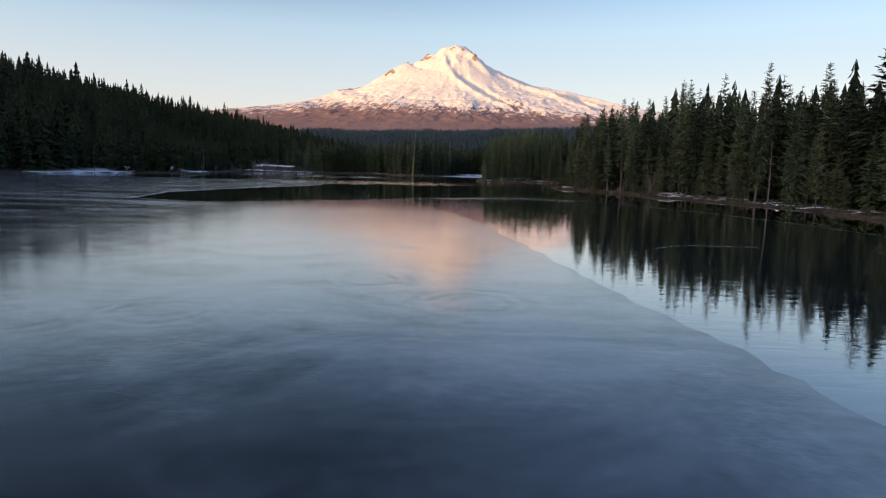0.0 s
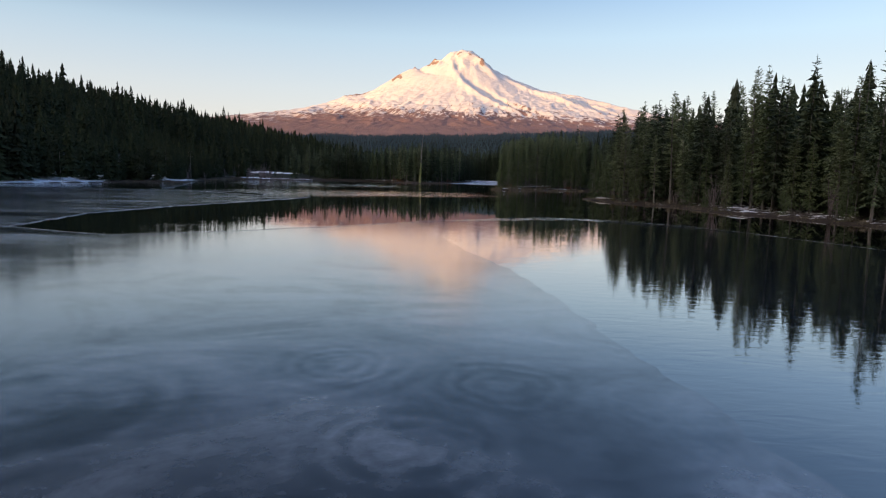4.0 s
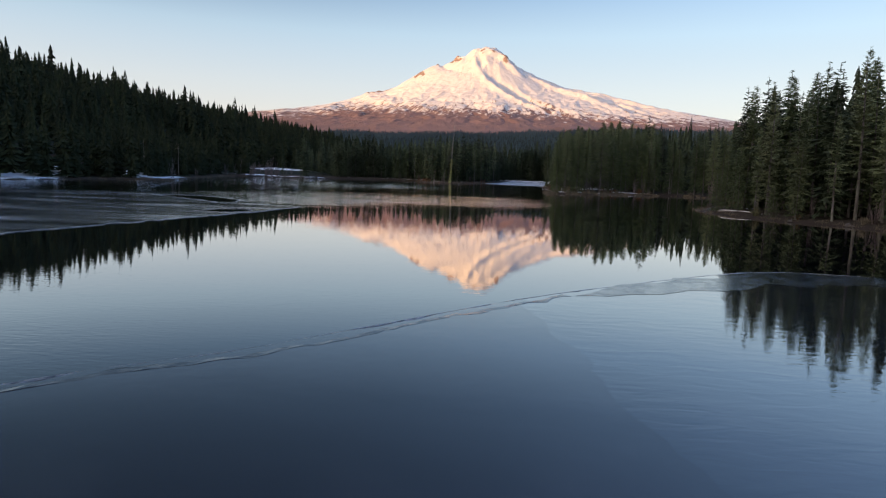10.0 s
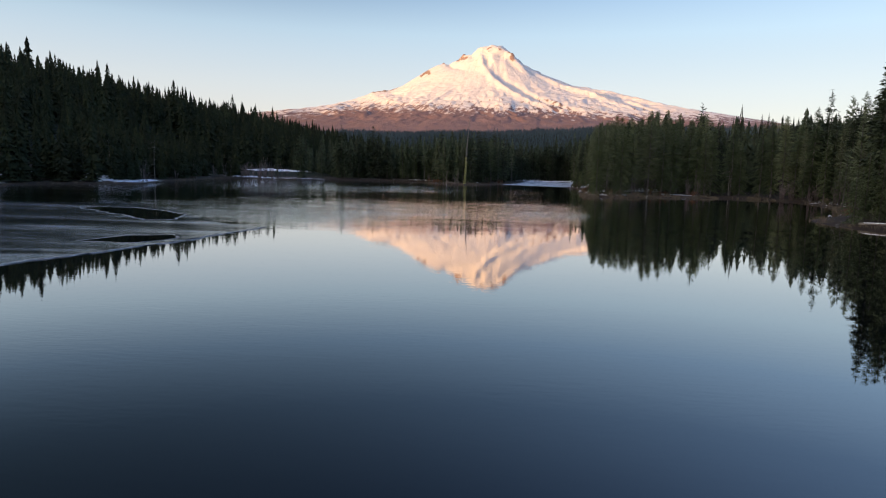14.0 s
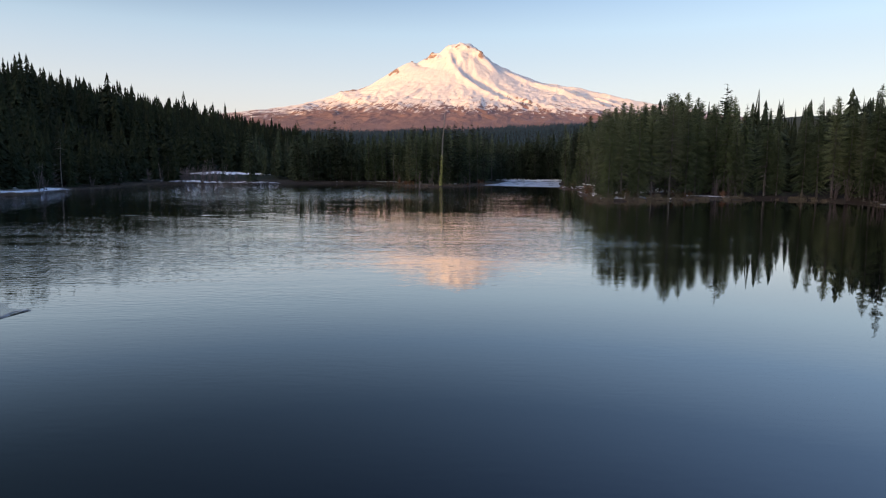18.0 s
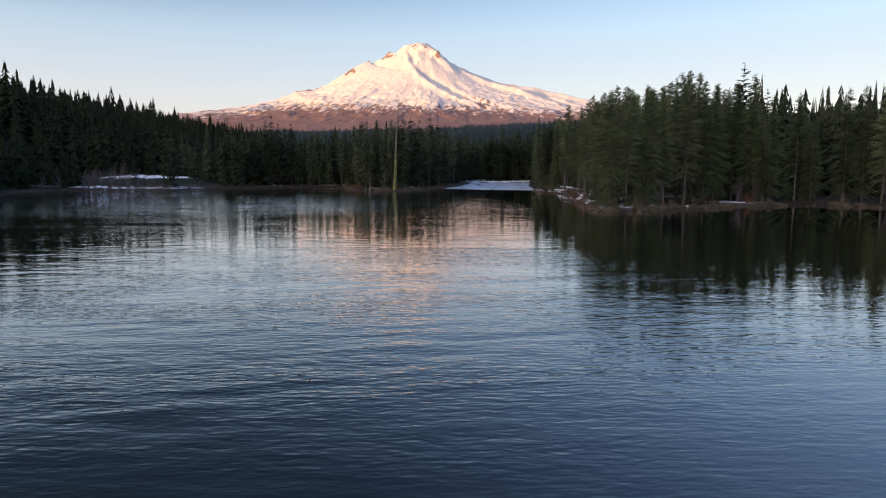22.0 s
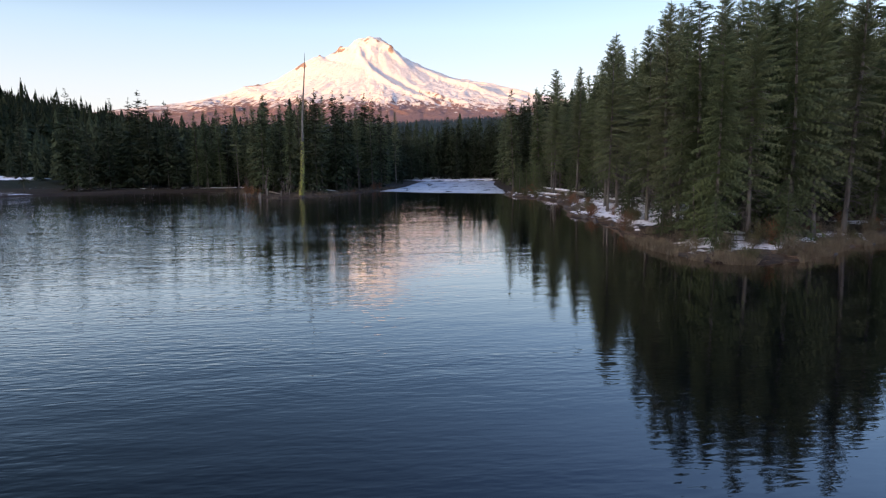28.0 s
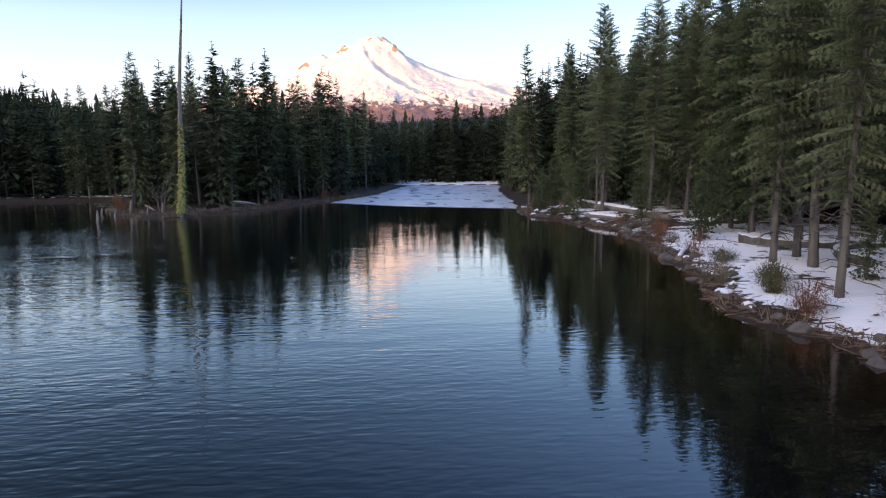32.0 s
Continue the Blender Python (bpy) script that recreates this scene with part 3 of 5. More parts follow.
def wind_on(x, y):
    """How rough the wind makes the lake at a place, from nought to about one."""
    drift = 6 * fbm(x * 0.03 + 3, y * 0.045, 3)
    v = y + drift - 0.33 * x
    belt = smoothstep(157, 178, v) * (1 - 0.66 * smoothstep(193, 208, y + drift))
    side = 0.16 + 0.84 * smoothstep(12, -10, x + drift)
    gust = smoothstep(-6, -22, x + drift) * smoothstep(228, 252, y) * (1 - smoothstep(292, 316, y))
    calm_by_ice = 1 - smoothstep(-24, -34, x) * (1 - smoothstep(176, 186, y))
    return (belt * side + 0.62 * gust) * calm_by_ice * (0.75 + 0.5 * fbm(x * 0.07, y * 0.16 + 5, 2)).clip(0.2, 1.2)


# the water's sheet, with real waves where the wind reaches it
wx = graded(-170, -64, 22, 110, 0.70, 1.25)
wy = graded(-330, 150, 316, 430, 0.145, 1.25)
WX, WY = (a.ravel() for a in np.meshgrid(wx, wy, indexing="ij"))
swell = perlin(0.62 * WX + 0.09 * WY, 1.5 * WY - 0.32 * WX) + 0.45 * perlin(0.45 * WX - 0.05 * WY + 40, 0.95 * WY + 0.12 * WX)
inner = (WX > -64) & (WX < 22) & (WY > 150) & (WY < 316)
WZ = np.where(inner, 0.018 * wind_on(WX, WY) * swell * smoothstep(150, 156, WY) * (1 - smoothstep(309, 316, WY)) * smoothstep(-64, -56, WX) * (1 - smoothstep(16, 22, WX)), 0.0)
water = tagged(new("water", array_mesh("water", np.stack([WX, WY, WZ], 1), grid_faces(len(wx), len(wy)), [WATER], smooth=True)),
               "dark lake water mirroring the dusk sky", "water", kind="structure")
water.data.attributes.new("shallow", "FLOAT", "POINT").data.foreach_set("value", np.asarray(smoothstep(-4.5, -0.5, inland(WX, WY) + perlin(WX * 0.3, WY * 0.3)), np.float32))


# ================= ice =================
def slab(name, outline, material, top, thick, seed, wobble=0.35, label=""):
    """A floating sheet of ice with a ragged rim."""
    pts = []
    n = len(outline)
    for i in range(n):
        a, b = np.array(outline[i], float), np.array(outline[(i + 1) % n], float)
        k = max(int(np.hypot(*(b - a)) / 0.8), 1)
        for s in range(k):
            p = a + (b - a) * s / k
            pts.append(p + wobble * np.array([float(fbm(p[0] * 0.5 + seed, p[1] * 0.5, 3)), float(fbm(p[0] * 0.5, p[1] * 0.5 + seed, 3))]))
    bm = bmesh.new()
    rim = [bm.verts.new((*p, top)) for p in pts]
    low = [bm.verts.new((*p, top - thick)) for p in pts]
    bm.faces.new(rim)
    for i in range(len(rim)):
        j = (i + 1) % len(rim)
        bm.faces.new((rim[j], rim[i], low[i], low[j]))
    bmesh.ops.triangulate(bm, faces=[f for f in bm.faces if len(f.verts) > 4])
    bmesh.ops.recalc_face_normals(bm, faces=bm.faces)
    return tagged(new(name, bm_mesh(bm, name, material)), label, "ice", kind="structure")


SEAM = [(-6.1, 94.7), (-4.2, 82), (-1.4, 72), (2.2, 58), (4.6, 41), (6.4, 28), (8, 18), (10, 4), (13, -14), (18, -40), (34, -120), (44, -290)]
slab("ice_frosted", [(-128, -290), (-134, 60), (-120, 100), (-110, 163), (-69, 171.5), (-57, 173), (-47.5, 165), (-42, 157.5), (-36, 151), (-31, 148.5),
                     (-33.5, 136), (-37, 124), (-40.5, 112), (-43.5, 96), (-40.5, 78.5), (-34, 75.5), (-29, 74), (-21.6, 79.4), (-17.8, 83.2), (-14.9, 85.4), (-12.6, 87.8), (-8.8, 91.9)] + SEAM,
     FROST, 0.035, 0.06, 3.0, label="wide sheet of frosted grey lake ice with swirls")
slab("ice_clear", [(-7.5, 72), (-9.5, 90.5), (-6.2, 94.6), (-3.9, 96.7), (1.2, 100.8), (4.8, 103.5), (7.3, 105.2), (10.4, 106), (14, 105.6), (18.7, 102.6), (24, 98), (28, 91), (33, 78), (36, 66), (37.5, 54), (38, 30), (40, 0), (45, -60), (50, -290)] + [(x - 1.5, y - 1.5) for x, y in SEAM[::-1]][:-1],
     CLEAR, 0.028, 0.05, 9.0, label="sheet of smooth dark clear lake ice")
slab("ice_brash", [(-3.8, 96.5), (1.3, 100.6), (4.9, 103.3), (7.4, 105), (10.4, 105.8), (14, 105.4), (18.6, 102.4), (23.8, 97.8), (27.6, 91), (26.2, 90), (24.4, 93.6), (22, 96), (19.6, 97.4), (17.5, 99.8), (15.4, 100.2), (13.6, 101.8), (10.6, 102.0), (9.0, 101.0), (7.5, 101.4), (5.0, 99.2), (2.5, 98.6), (0.4, 97.0), (-1.8, 96.6)],
     BRASH, 0.0385, 0.02, 7.0, 0.7, label="band of refrozen broken ice along the rim")
HOLE = [(-57.9, 163.6), (-57.6, 166.4), (-53, 166.2), (-47, 162.4), (-43.2, 158.6), (-41.6, 153.2), (-43.6, 151.6), (-47.5, 155.4), (-53, 159.6)]
HOLE_SMALL = [(-39.2, 135.6), (-38.0, 139.4), (-35.2, 140.6), (-33.9, 138.4), (-35.8, 135.0)]
slab("melt_hole", HOLE, STILL, 0.040, 0.005, 4.0, 0.2, label="dark patch of open water in the ice")
slab("melt_hole_small", HOLE_SMALL, STILL, 0.040, 0.005, 6.0, 0.2, label="small dark patch of open water in the ice")
slab("ice_channel", [(-6.5, 334), (2, 325.5), (9, 321.5), (17, 317), (24, 340), (33, 405), (18, 409), (5, 404), (-2, 356)], DUSTED, 0.03, 0.05, 5.0, label="pale snow-dusted ice closing the channel")


# ================= mountain =================
PEAK_Y = 4700.0
LEFT = [(0, 884), (72, 878), (112, 854), (170, 811), (210, 798), (270, 762), (317, 722), (350, 726), (390, 716), (450, 689), (531, 640), (632, 583), (735, 537), (851, 515), (921, 480), (983, 460), (1150, 429), (1361, 400), (1574, 376), (2100, 300), (2800, 180), (3600, 60)]
RIGHT = [(0, 884), (55, 880), (88, 853), (150, 807), (212, 753), (273, 715), (375, 666), (476, 633), (557, 599), (677, 573), (796, 552), (915, 523), (1074, 487), (1231, 463), (1387, 446), (1800, 380), (2400, 250), (3600, 60)]
FRONT = [(0, 884), (70, 866), (160, 790), (320, 655), (520, 530), (750, 424), (1000, 335), (1300, 258), (1700, 178), (2200, 110), (2800, 50), (3600, 0)]
mx = graded(-3300, -1250, 1400, 3300, 8.5, 1.12)
my = graded(1900, 3500, 4780, 6000, 9.0, 1.12)
MX, MY = (a.ravel() for a in np.meshgrid(mx, my, indexing="ij"))
MR = np.hypot(MX, MY - PEAK_Y) + 1e-6
side = np.abs(MX) / MR
east = np.interp(MR, *zip(*RIGHT))
west = np.interp(MR, *zip(*LEFT))
flank = np.where(MX < 0, west + 4 * smoothstep(120, 400, MR), east + 8 * smoothstep(150, 400, MR) - 14 * smoothstep(700, 1100, MR))
MZ = np.interp(MR, *zip(*FRONT)) * (1 - side ** 3.2) + flank * side ** 3.2
phi = np.arctan2(MX, PEAK_Y - MY)
rel = smoothstep(60, 420, MR)
gully = ridged(phi * 4.2 + 0.5 * fbm(MX * 0.003, MY * 0.003, 3) + 20, MR * 0.0016 + 0.4 * fbm(MX * 0.004 + 9, MY * 0.004, 2), 4)
apron = smoothstep(420, 900, MR)
MZ = MZ + rel * (15 * (gully - 0.9)) * (0.25 + 0.75 * apron) * (1 - smoothstep(1100, 1900, MR)) * (1 - 0.8 * smoothstep(0.9, 1.0, side))
MZ = MZ + 3.5 * rel * fbm(MX * 0.010, MY * 0.010, 4) * (0.3 + 0.7 * apron) + 2.5 * fbm(MX * 0.03, MY * 0.03, 2) * smoothstep(20, 200, MR) * (0.3 + 0.7 * apron)


def along(points):
    """Distance from a line over the slope, its sign (above nought to the east of it) and how far along."""
    best, sign, done = np.full(MX.shape, 1e9), np.zeros(MX.shape), np.zeros(MX.shape)
    for i, ((x0, y0), (x1, y1)) in enumerate(zip(points, points[1:])):
        dx, dy = x1 - x0, y1 - y0
        t = np.clip(((MX - x0) * dx + (MY - y0) * dy) / (dx * dx + dy * dy), 0, 1)
        d = np.hypot(MX - x0 - t * dx, MY - y0 - t * dy)
        closer = d < best
        best = np.where(closer, d, best)
        sign = np.where(closer, np.sign((MX - x0) * -dy + (MY - y0) * dx), sign)
        done = np.where(closer, (i + t) / (len(points) - 1), done)
    return best, sign, done


def trough(points, deep, wide):
    """A valley with a steep wall on its west side and a gentle one on its east."""
    d, sg, t = along(points)
    fade = np.sin(np.pi * np.clip(0.06 + 0.9 * t, 0, 1)) ** 0.6
    w = np.where(sg > 0, wide * 1.7, wide)
    cut = -deep * np.exp(-(d / w) ** 2)
    lip = np.where(sg > 0, 0.25, 0.75) * deep * np.exp(-((d - 1.75 * wide) / (0.8 * wide)) ** 2)
    return (cut + lip) * fade


def ridge(x0, y0, x1, y1, high, wide):
    """A crest that stands out of the slope between two places."""
    d, _, t = along([(x0, y0), (x1, y1)])
    return high * np.exp(-(d / wide) ** 2) * np.sin(np.pi * np.clip(t * 0.86 + 0.14, 0, 1)) ** 0.7


CRAG = np.zeros_like(MX)
MZ = MZ + 11 * (ridged(MX * 0.011 + 2, MY * 0.011, 3) - 0.9) * (1 - smoothstep(170, 330, MR)) + 3.5 * (ridged(MX * 0.02, MY * 0.02 + 7, 3) - 0.9) * (0.25 + 0.75 * apron) * (1 - smoothstep(1000, 1500, MR))
MZ = MZ + trough([(20, 4400), (80, 4270), (190, 4110), (370, 3915), (620, 3800)], 27, 36)
MZ = MZ + trough([(380, 4540), (560, 4390), (780, 4270), (930, 4140)], 34, 44)
MZ = MZ + trough([(720, 4560), (980, 4480), (1250, 4400)], 30, 44)
MZ = MZ + trough([(-60, 4560), (-40, 4500), (-25, 4420)], 14, 22)
MZ = MZ + ridge(-300, 4640, -640, 4480, 22, 36) + ridge(-700, 4640, -1150, 4560, 22, 40) + ridge(90, 4600, 250, 4420, 26, 34)
for cx, cy, high, wide in ((-352, 4685, 30, 20), (-215, 4675, 24, 26), (-862, 4685, 34, 30), (-30, 4600, 14, 30), (45, 4585, 16, 26), (130, 4560, 14, 26)):
    b = np.exp(-(((MX - cx) ** 2 + (MY - cy) ** 2) / wide ** 2))
    MZ = MZ + high * b
    CRAG = np.maximum(CRAG, b * (1.0 if wide > 30 else 0.95))
for x0, y0, x1, y1, a in ((-900, 4660, -560, 4580, 0.78), (-640, 4640, -400, 4560, 0.74), (-260, 4660, -170, 4590, 0.80), (90, 4600, 150, 4500, 0.56), (-500, 4560, -420, 4500, 0.5), (330, 4050, 480, 3900, 0.50), (640, 4330, 800, 4230, 0.5)):
    CRAG = np.maximum(CRAG, 1.2 * a * ridge(x0, y0, x1, y1, 1.0, 26 if x0 > -300 else 50))
MZ = MZ + 1.4 * (ridged(MX * 0.035 + 3, MY * 0.022, 3) - 0.9) * smoothstep(40, 160, MR) * (1 - smoothstep(900, 1400, MR))
CRAG = CRAG * np.clip(0.15 + 0.85 * ridged(MX * 0.024 + 1, MY * 0.024, 3), 0, 1.25) * np.where(MR < 200, 0.62, 1.0)
SEEN = MZ / MY                                            # how high it looks from the lake
line = SEEN - 0.0965 + 0.008 * smoothstep(150, 800, MX) + 0.010 * smoothstep(-700, -1200, MX)
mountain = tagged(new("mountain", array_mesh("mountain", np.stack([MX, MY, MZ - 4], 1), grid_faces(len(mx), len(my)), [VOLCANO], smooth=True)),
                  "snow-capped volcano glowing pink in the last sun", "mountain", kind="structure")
flow = ridged(phi * 52 + 0.8 * fbm(MX * 0.006, MY * 0.006, 3), MR * 0.006, 3) - 0.8 + 0.8 * fbm(MX * 0.03, MY * 0.03, 3)
speck = (1 - smoothstep(0.012, 0.040, line)) * 0.34 * flow
for key, values in (("snow", np.clip(0.5 + line * 26 + speck, -0.6, 1.6)), ("crag", CRAG), ("low", smoothstep(0.106, 0.094, SEEN))):
    mountain.data.attributes.new(key, "FLOAT", "POINT").data.foreach_set("value", np.asarray(values, np.float32))


# ================= trees =================
def crown_tris(rng, high, base, wide, whorls, per, steps, droop, open_=0.0, lift=0.35, twig=0.42, slim=0.75):
    """Triangles of a conifer's crown: whorls of boughs, each with side sprays."""
    out = []
    for i in range(whorls):
        u = ((i + rng.random() * 0.7) / whorls) ** 0.78
        h = base + (high * 0.985 - base) * u
        reach = wide * min(1.0, 1.5 * (1 - u)) ** 0.60 * (0.72 + 0.28 * min(1, u * 4 + 0.2)) + 0.08
        n = max(3, int(round(per * (1 - 0.4 * u))))
        a0 = rng.random() * 6.283
        for j in range(n):
            if rng.random() < open_:
                continue
            a = a0 + 6.283 * (j + 0.6 * rng.random()) / n
            L = reach * (0.66 + 0.46 * rng.random())
            hb = h + (high - base) / whorls * rng.uniform(-0.9, 0.7)
            d = np.array([math.cos(a), math.sin(a), 0.0])
            sidew = np.array([-d[1], d[0], 0.0])
            rise = -0.25 + (lift + 0.45) * u + 0.16 * rng.normal()

            def at(s):
                return d * L * s + np.array([0, 0, hb + L * (rise * s - droop * s * s)])
            for k in range(steps):
                s = (k + 0.55) / steps
                p, b = at(s), at(max(s - slim / steps, 0.02))
                l = max(L * twig * (1.15 - 0.75 * s), 0.20) * (0.7 + 0.6 * rng.random())
                for sg in (-1, 1):
                    tip = p + sidew * sg * l + d * l * 0.55 + np.array([0, 0, -0.20 * l + 0.28 * l * rng.normal()])
                    out.append((b, p + np.array([0, 0, 0.053 * slim * L]), tip))
                if k % 2 == 0 or steps < 3:
                    out.append((b + np.array([0, 0, 0.05 * L]), p + d * 0.1 * L, (b + p) / 2 + np.array([0, 0, -0.55 * l])))
            out.append((at(0.72) + sidew * L * 0.09 * slim, at(0.72) - sidew * L * 0.09 * slim, at(1.06)))
    t = np.array([0, 0, high])
    for a in (0.3, 1.4, 2.5):
        w = np.array([math.cos(a), math.sin(a), 0]) * 0.07
        b = np.array([0, 0, high * 0.94])
        out.append((b + w, b - w, t))
    return np.array(out)


def tris_mesh(name, tris, material):
    return array_mesh(name, tris.reshape(-1, 3), np.arange(len(tris) * 3).reshape(-1, 3), [material])


def trunk_bm(rng, high, thick, lean=0.25, sides=7, stubs=0, stub_top=0.6):
    bm = bmesh.new()
    ph = rng.random() * 6
    pts = [(lean * math.sin(ph + 2.5 * s) * s, lean * math.cos(ph + 1.7 * s) * s, high * s - 0.5 * (s == 0)) for s in (0, 0.03, 0.15, 0.35, 0.6, 0.85, 1.0)]
    tube(bm, pts, [thick * k for k in (1.35, 1.08, 0.93, 0.78, 0.52, 0.24, 0.04)], sides)
    for _ in range(stubs):
        h = high * (0.06 + (stub_top - 0.06) * rng.random())
        a, L = rng.random() * 6.283, 0.5 + 1.5 * rng.random()
        d = Vector((math.cos(a), math.sin(a), 0))
        w = Vector((-d.y, d.x, 0)) * rng.normal() * 0.35
        p = [Vector((0, 0, h)), Vector((0, 0, h - 0.02)) + d * L * 0.4 + w * 0.2, Vector((0, 0, h - 0.20 * L)) + d * L * 0.8 + w * 0.7, Vector((0, 0, h - 0.10 * L)) + d * L + w]
        tube(bm, p, [0.035, 0.026, 0.016, 0.005], 3)
    return bm


# kinds of near tree: high, crown base, reach, whorls, boughs, steps, droop, gaps
KINDS = {
    "fir": ((19.0, 0.9, 2.2, 40, 8, 4, 0.28, 0.03), (16.5, 0.5, 2.1, 38, 8, 4, 0.30, 0.02), (21.0, 2.2, 2.1, 42, 8, 4, 0.25, 0.06)),
    "pine": ((20.0, 3.6, 1.8, 38, 7, 4, 0.05, 0.12), (22.0, 5.5, 1.7, 38, 7, 4, 0.02, 0.16), (17.5, 2.4, 1.9, 36, 7, 4, 0.08, 0.10)),
    "bank_fir": ((19.0, 1.4, 2.3, 46, 9, 13, 0.32, 0.05), (16.5, 1.0, 2.2, 44, 9, 13, 0.34, 0.04)),
    "bank_pine": ((20.0, 4.0, 2.0, 44, 9, 13, 0.18, 0.12), (22.0, 5.4, 1.9, 44, 9, 13, 0.14, 0.14), (17.5, 3.4, 2.1, 42, 9, 13, 0.20, 0.12)),
    "sapling": ((5.5, 0.2, 1.25, 22, 8, 6, 0.15, 0.0), (8.0, 0.3, 1.6, 26, 8, 6, 0.2, 0.0)),
}
NAMES = {"fir": "fir_tree", "pine": "lodgepole_pine", "bank_fir": "fir_tree", "bank_pine": "lodgepole_pine", "sapling": "young_fir"}
LABELS = {"fir": "tall dark green fir with boughs almost to the ground", "pine": "slender lodgepole pine with bare lower trunk", "bank_fir": "dark green fir with drooping boughs on the snowy bank", "bank_pine": "slender pine with bare dead twigs low on its grey trunk", "sapling": "small bright green young fir by the shore"}
trng = np.random.default_rng(21)
MODELS = {}
for kind, rows in KINDS.items():
    MODELS[kind] = []
    for hi, base, wide, wh, per, st, dr, gap in rows:
        crown = tris_mesh("crown", crown_tris(trng, hi, base, wide, wh, per, st, dr, gap, 0.6 if "pine" in kind else 0.35, 0.32 if "bank" in kind else 0.36, 0.38 if kind in ("bank_fir", "bank_pine", "sapling") else 0.75), PINE if "pine" in kind else FIR)
        trunk = bm_mesh(trunk_bm(trng, hi * 0.97, 0.0075 * hi + 0.03, 0.3, 8, {"fir": 8, "pine": 20, "bank_fir": 50, "bank_pine": 110, "sapling": 0}[kind]), "trunk", BARK)
        MODELS[kind].append((hi, trunk, crown))
PLANTED = {}


def plant(kind, x, y, tall, turn, rng):
    z = float(land(x, y)[0]) - 0.05
    best = int(rng.integers(len(MODELS[kind])))
    hi, trunk, crown = MODELS[kind][best]
    s = tall / hi
    m = pose(x, y, z, 1.2 * rng.normal(), 1.2 * rng.normal(), turn) @ Matrix.Diagonal((s * (0.9 + 0.25 * rng.random()),) * 2 + (s, 1))
    first = PLANTED.get((kind, best))
    if first is None:
        t = thing(NAMES[kind], LABELS[kind], "tree", "trees along the shore", m)
        child("trunk", trunk, t)
        child("crown", crown, t)
        PLANTED[(kind, best)] = t
        return t
    c = copy_thing(first, Matrix())
    c.matrix_basis = m
    return c


def clear_of(x, y, taken, gap):
    return all((x - a) ** 2 + (y - b) ** 2 > gap * gap for a, b in taken)


# trees near enough to be told apart: along the shore stretches that the flight passes
prng = np.random.default_rng(5)
taken = []


def stand(x0, x1, y0, y1, lo, hi, gap, count, kinds, tall, spread):
    xs, ys = prng.uniform(x0, x1, count * 30), prng.uniform(y0, y1, count * 30)
    ok = inland(xs, ys)
    made = 0
    for x, y, d in zip(xs, ys, ok):
        if made < count and lo < d < hi and clear_of(x, y, taken, gap):
            taken.append((x, y))
            kind = kinds[int(prng.integers(len(kinds)))]
            t = tall + spread * float(np.clip(prng.normal(), -1.8, 1.25))
            plant(kind, x, y, max(t, 3.0) if kind != "sapling" else prng.uniform(3.0, 7.5), prng.uniform(0, 360), prng)
            made += 1


# a few trunks that stand apart on the snowy bank
for x, y, tall, kind in ((15.6, 265.2, 17, "bank_pine"), (18.2, 272.8, 18, "bank_pine"), (18.9, 271.0, 19, "bank_pine"), (19.8, 273.4, 18, "bank_pine"), (22.5, 296.0, 19, "bank_pine"), (21.0, 303.0, 18, "bank_pine"),
                         (31.0, 282.0, 19, "bank_pine"), (15.8, 252.0, 17, "bank_pine"), (17.5, 256.0, 18, "bank_fir"), (16.2, 247.5, 15, "bank_fir"), (21.5, 262.0, 19, "bank_pine"), (25.0, 268.0, 19, "bank_pine"),
                         (14.2, 249.6, 17, "bank_pine"), (15.0, 254.6, 16, "bank_pine"), (13.4, 246.0, 14.5, "bank_pine"), (18.6, 250.4, 17.4, "bank_pine"), (19.6, 246.2, 17, "bank_fir"), (16.8, 243.4, 15.5, "bank_fir"), (22.6, 247.8, 17.5, "bank_pine"),
                         (38.8, 168.4, 20.3, "fir"), (42.7, 171.1, 20.6, "fir"), (37.6, 180.0, 20.0, "fir"), (50.0, 180.5, 24.5, "fir"), (60.4, 187.6, 26.5, "fir"), (51.2, 107.2, 23.4, "fir"), (59.5, 167.7, 25.0, "fir"), (65.0, 177.0, 26.0, "pine"), (57.7, 109.0, 18.5, "fir"), (47.8, 89.5, 18.0, "fir")):
    taken.append((x, y))
    plant(kind, x, y, tall, prng.uniform(0, 360), prng)
MIXED = ("fir", "fir", "pine")
for x, y, tall, kind in ((12.2, 239.0, 13, "bank_fir"), (14.6, 239.4, 16, "bank_pine"), (13.0, 242.8, 16, "bank_fir"), (17.8, 240.2, 16.5, "bank_fir"), (20.8, 242.0, 17, "bank_pine"), (16.2, 245.6, 17, "bank_pine"),
                         (11.8, 240.6, 5.0, "sapling"), (12.0, 245.4, 4.5, "sapling"), (11.3, 237.2, 3.4, "sapling"), (15.8, 237.6, 4.0, "sapling"), (14.0, 257.4, 3.6, "sapling")):
    taken.append((x, y))
    plant(kind, x, y, tall, prng.uniform(0, 360), prng)
stand(13, 60, 236, 254, 2.6, 7, 2.3, 16, ("bank_fir", "bank_pine", "bank_fir"), 17.0, 2.4)
stand(13, 50, 240, 325, 6.5, 24, 2.1, 92, ("bank_pine", "bank_fir", "bank_pine"), 18.8, 1.5)
stand(11, 50, 236, 330, 1.5, 6, 2.4, 16, ("sapling",), 5, 1)
stand(17, 50, 312, 400, 1.2, 8, 2.2, 24, MIXED, 17.5, 1.6)
stand(-48, 6, 312, 372, 1.8, 16, 2.2, 60, MIXED, 16.6, 1.8)
stand(26, 64, 150, 236, 5.5, 14, 2.3, 46, MIXED, 19.6, 1.9)
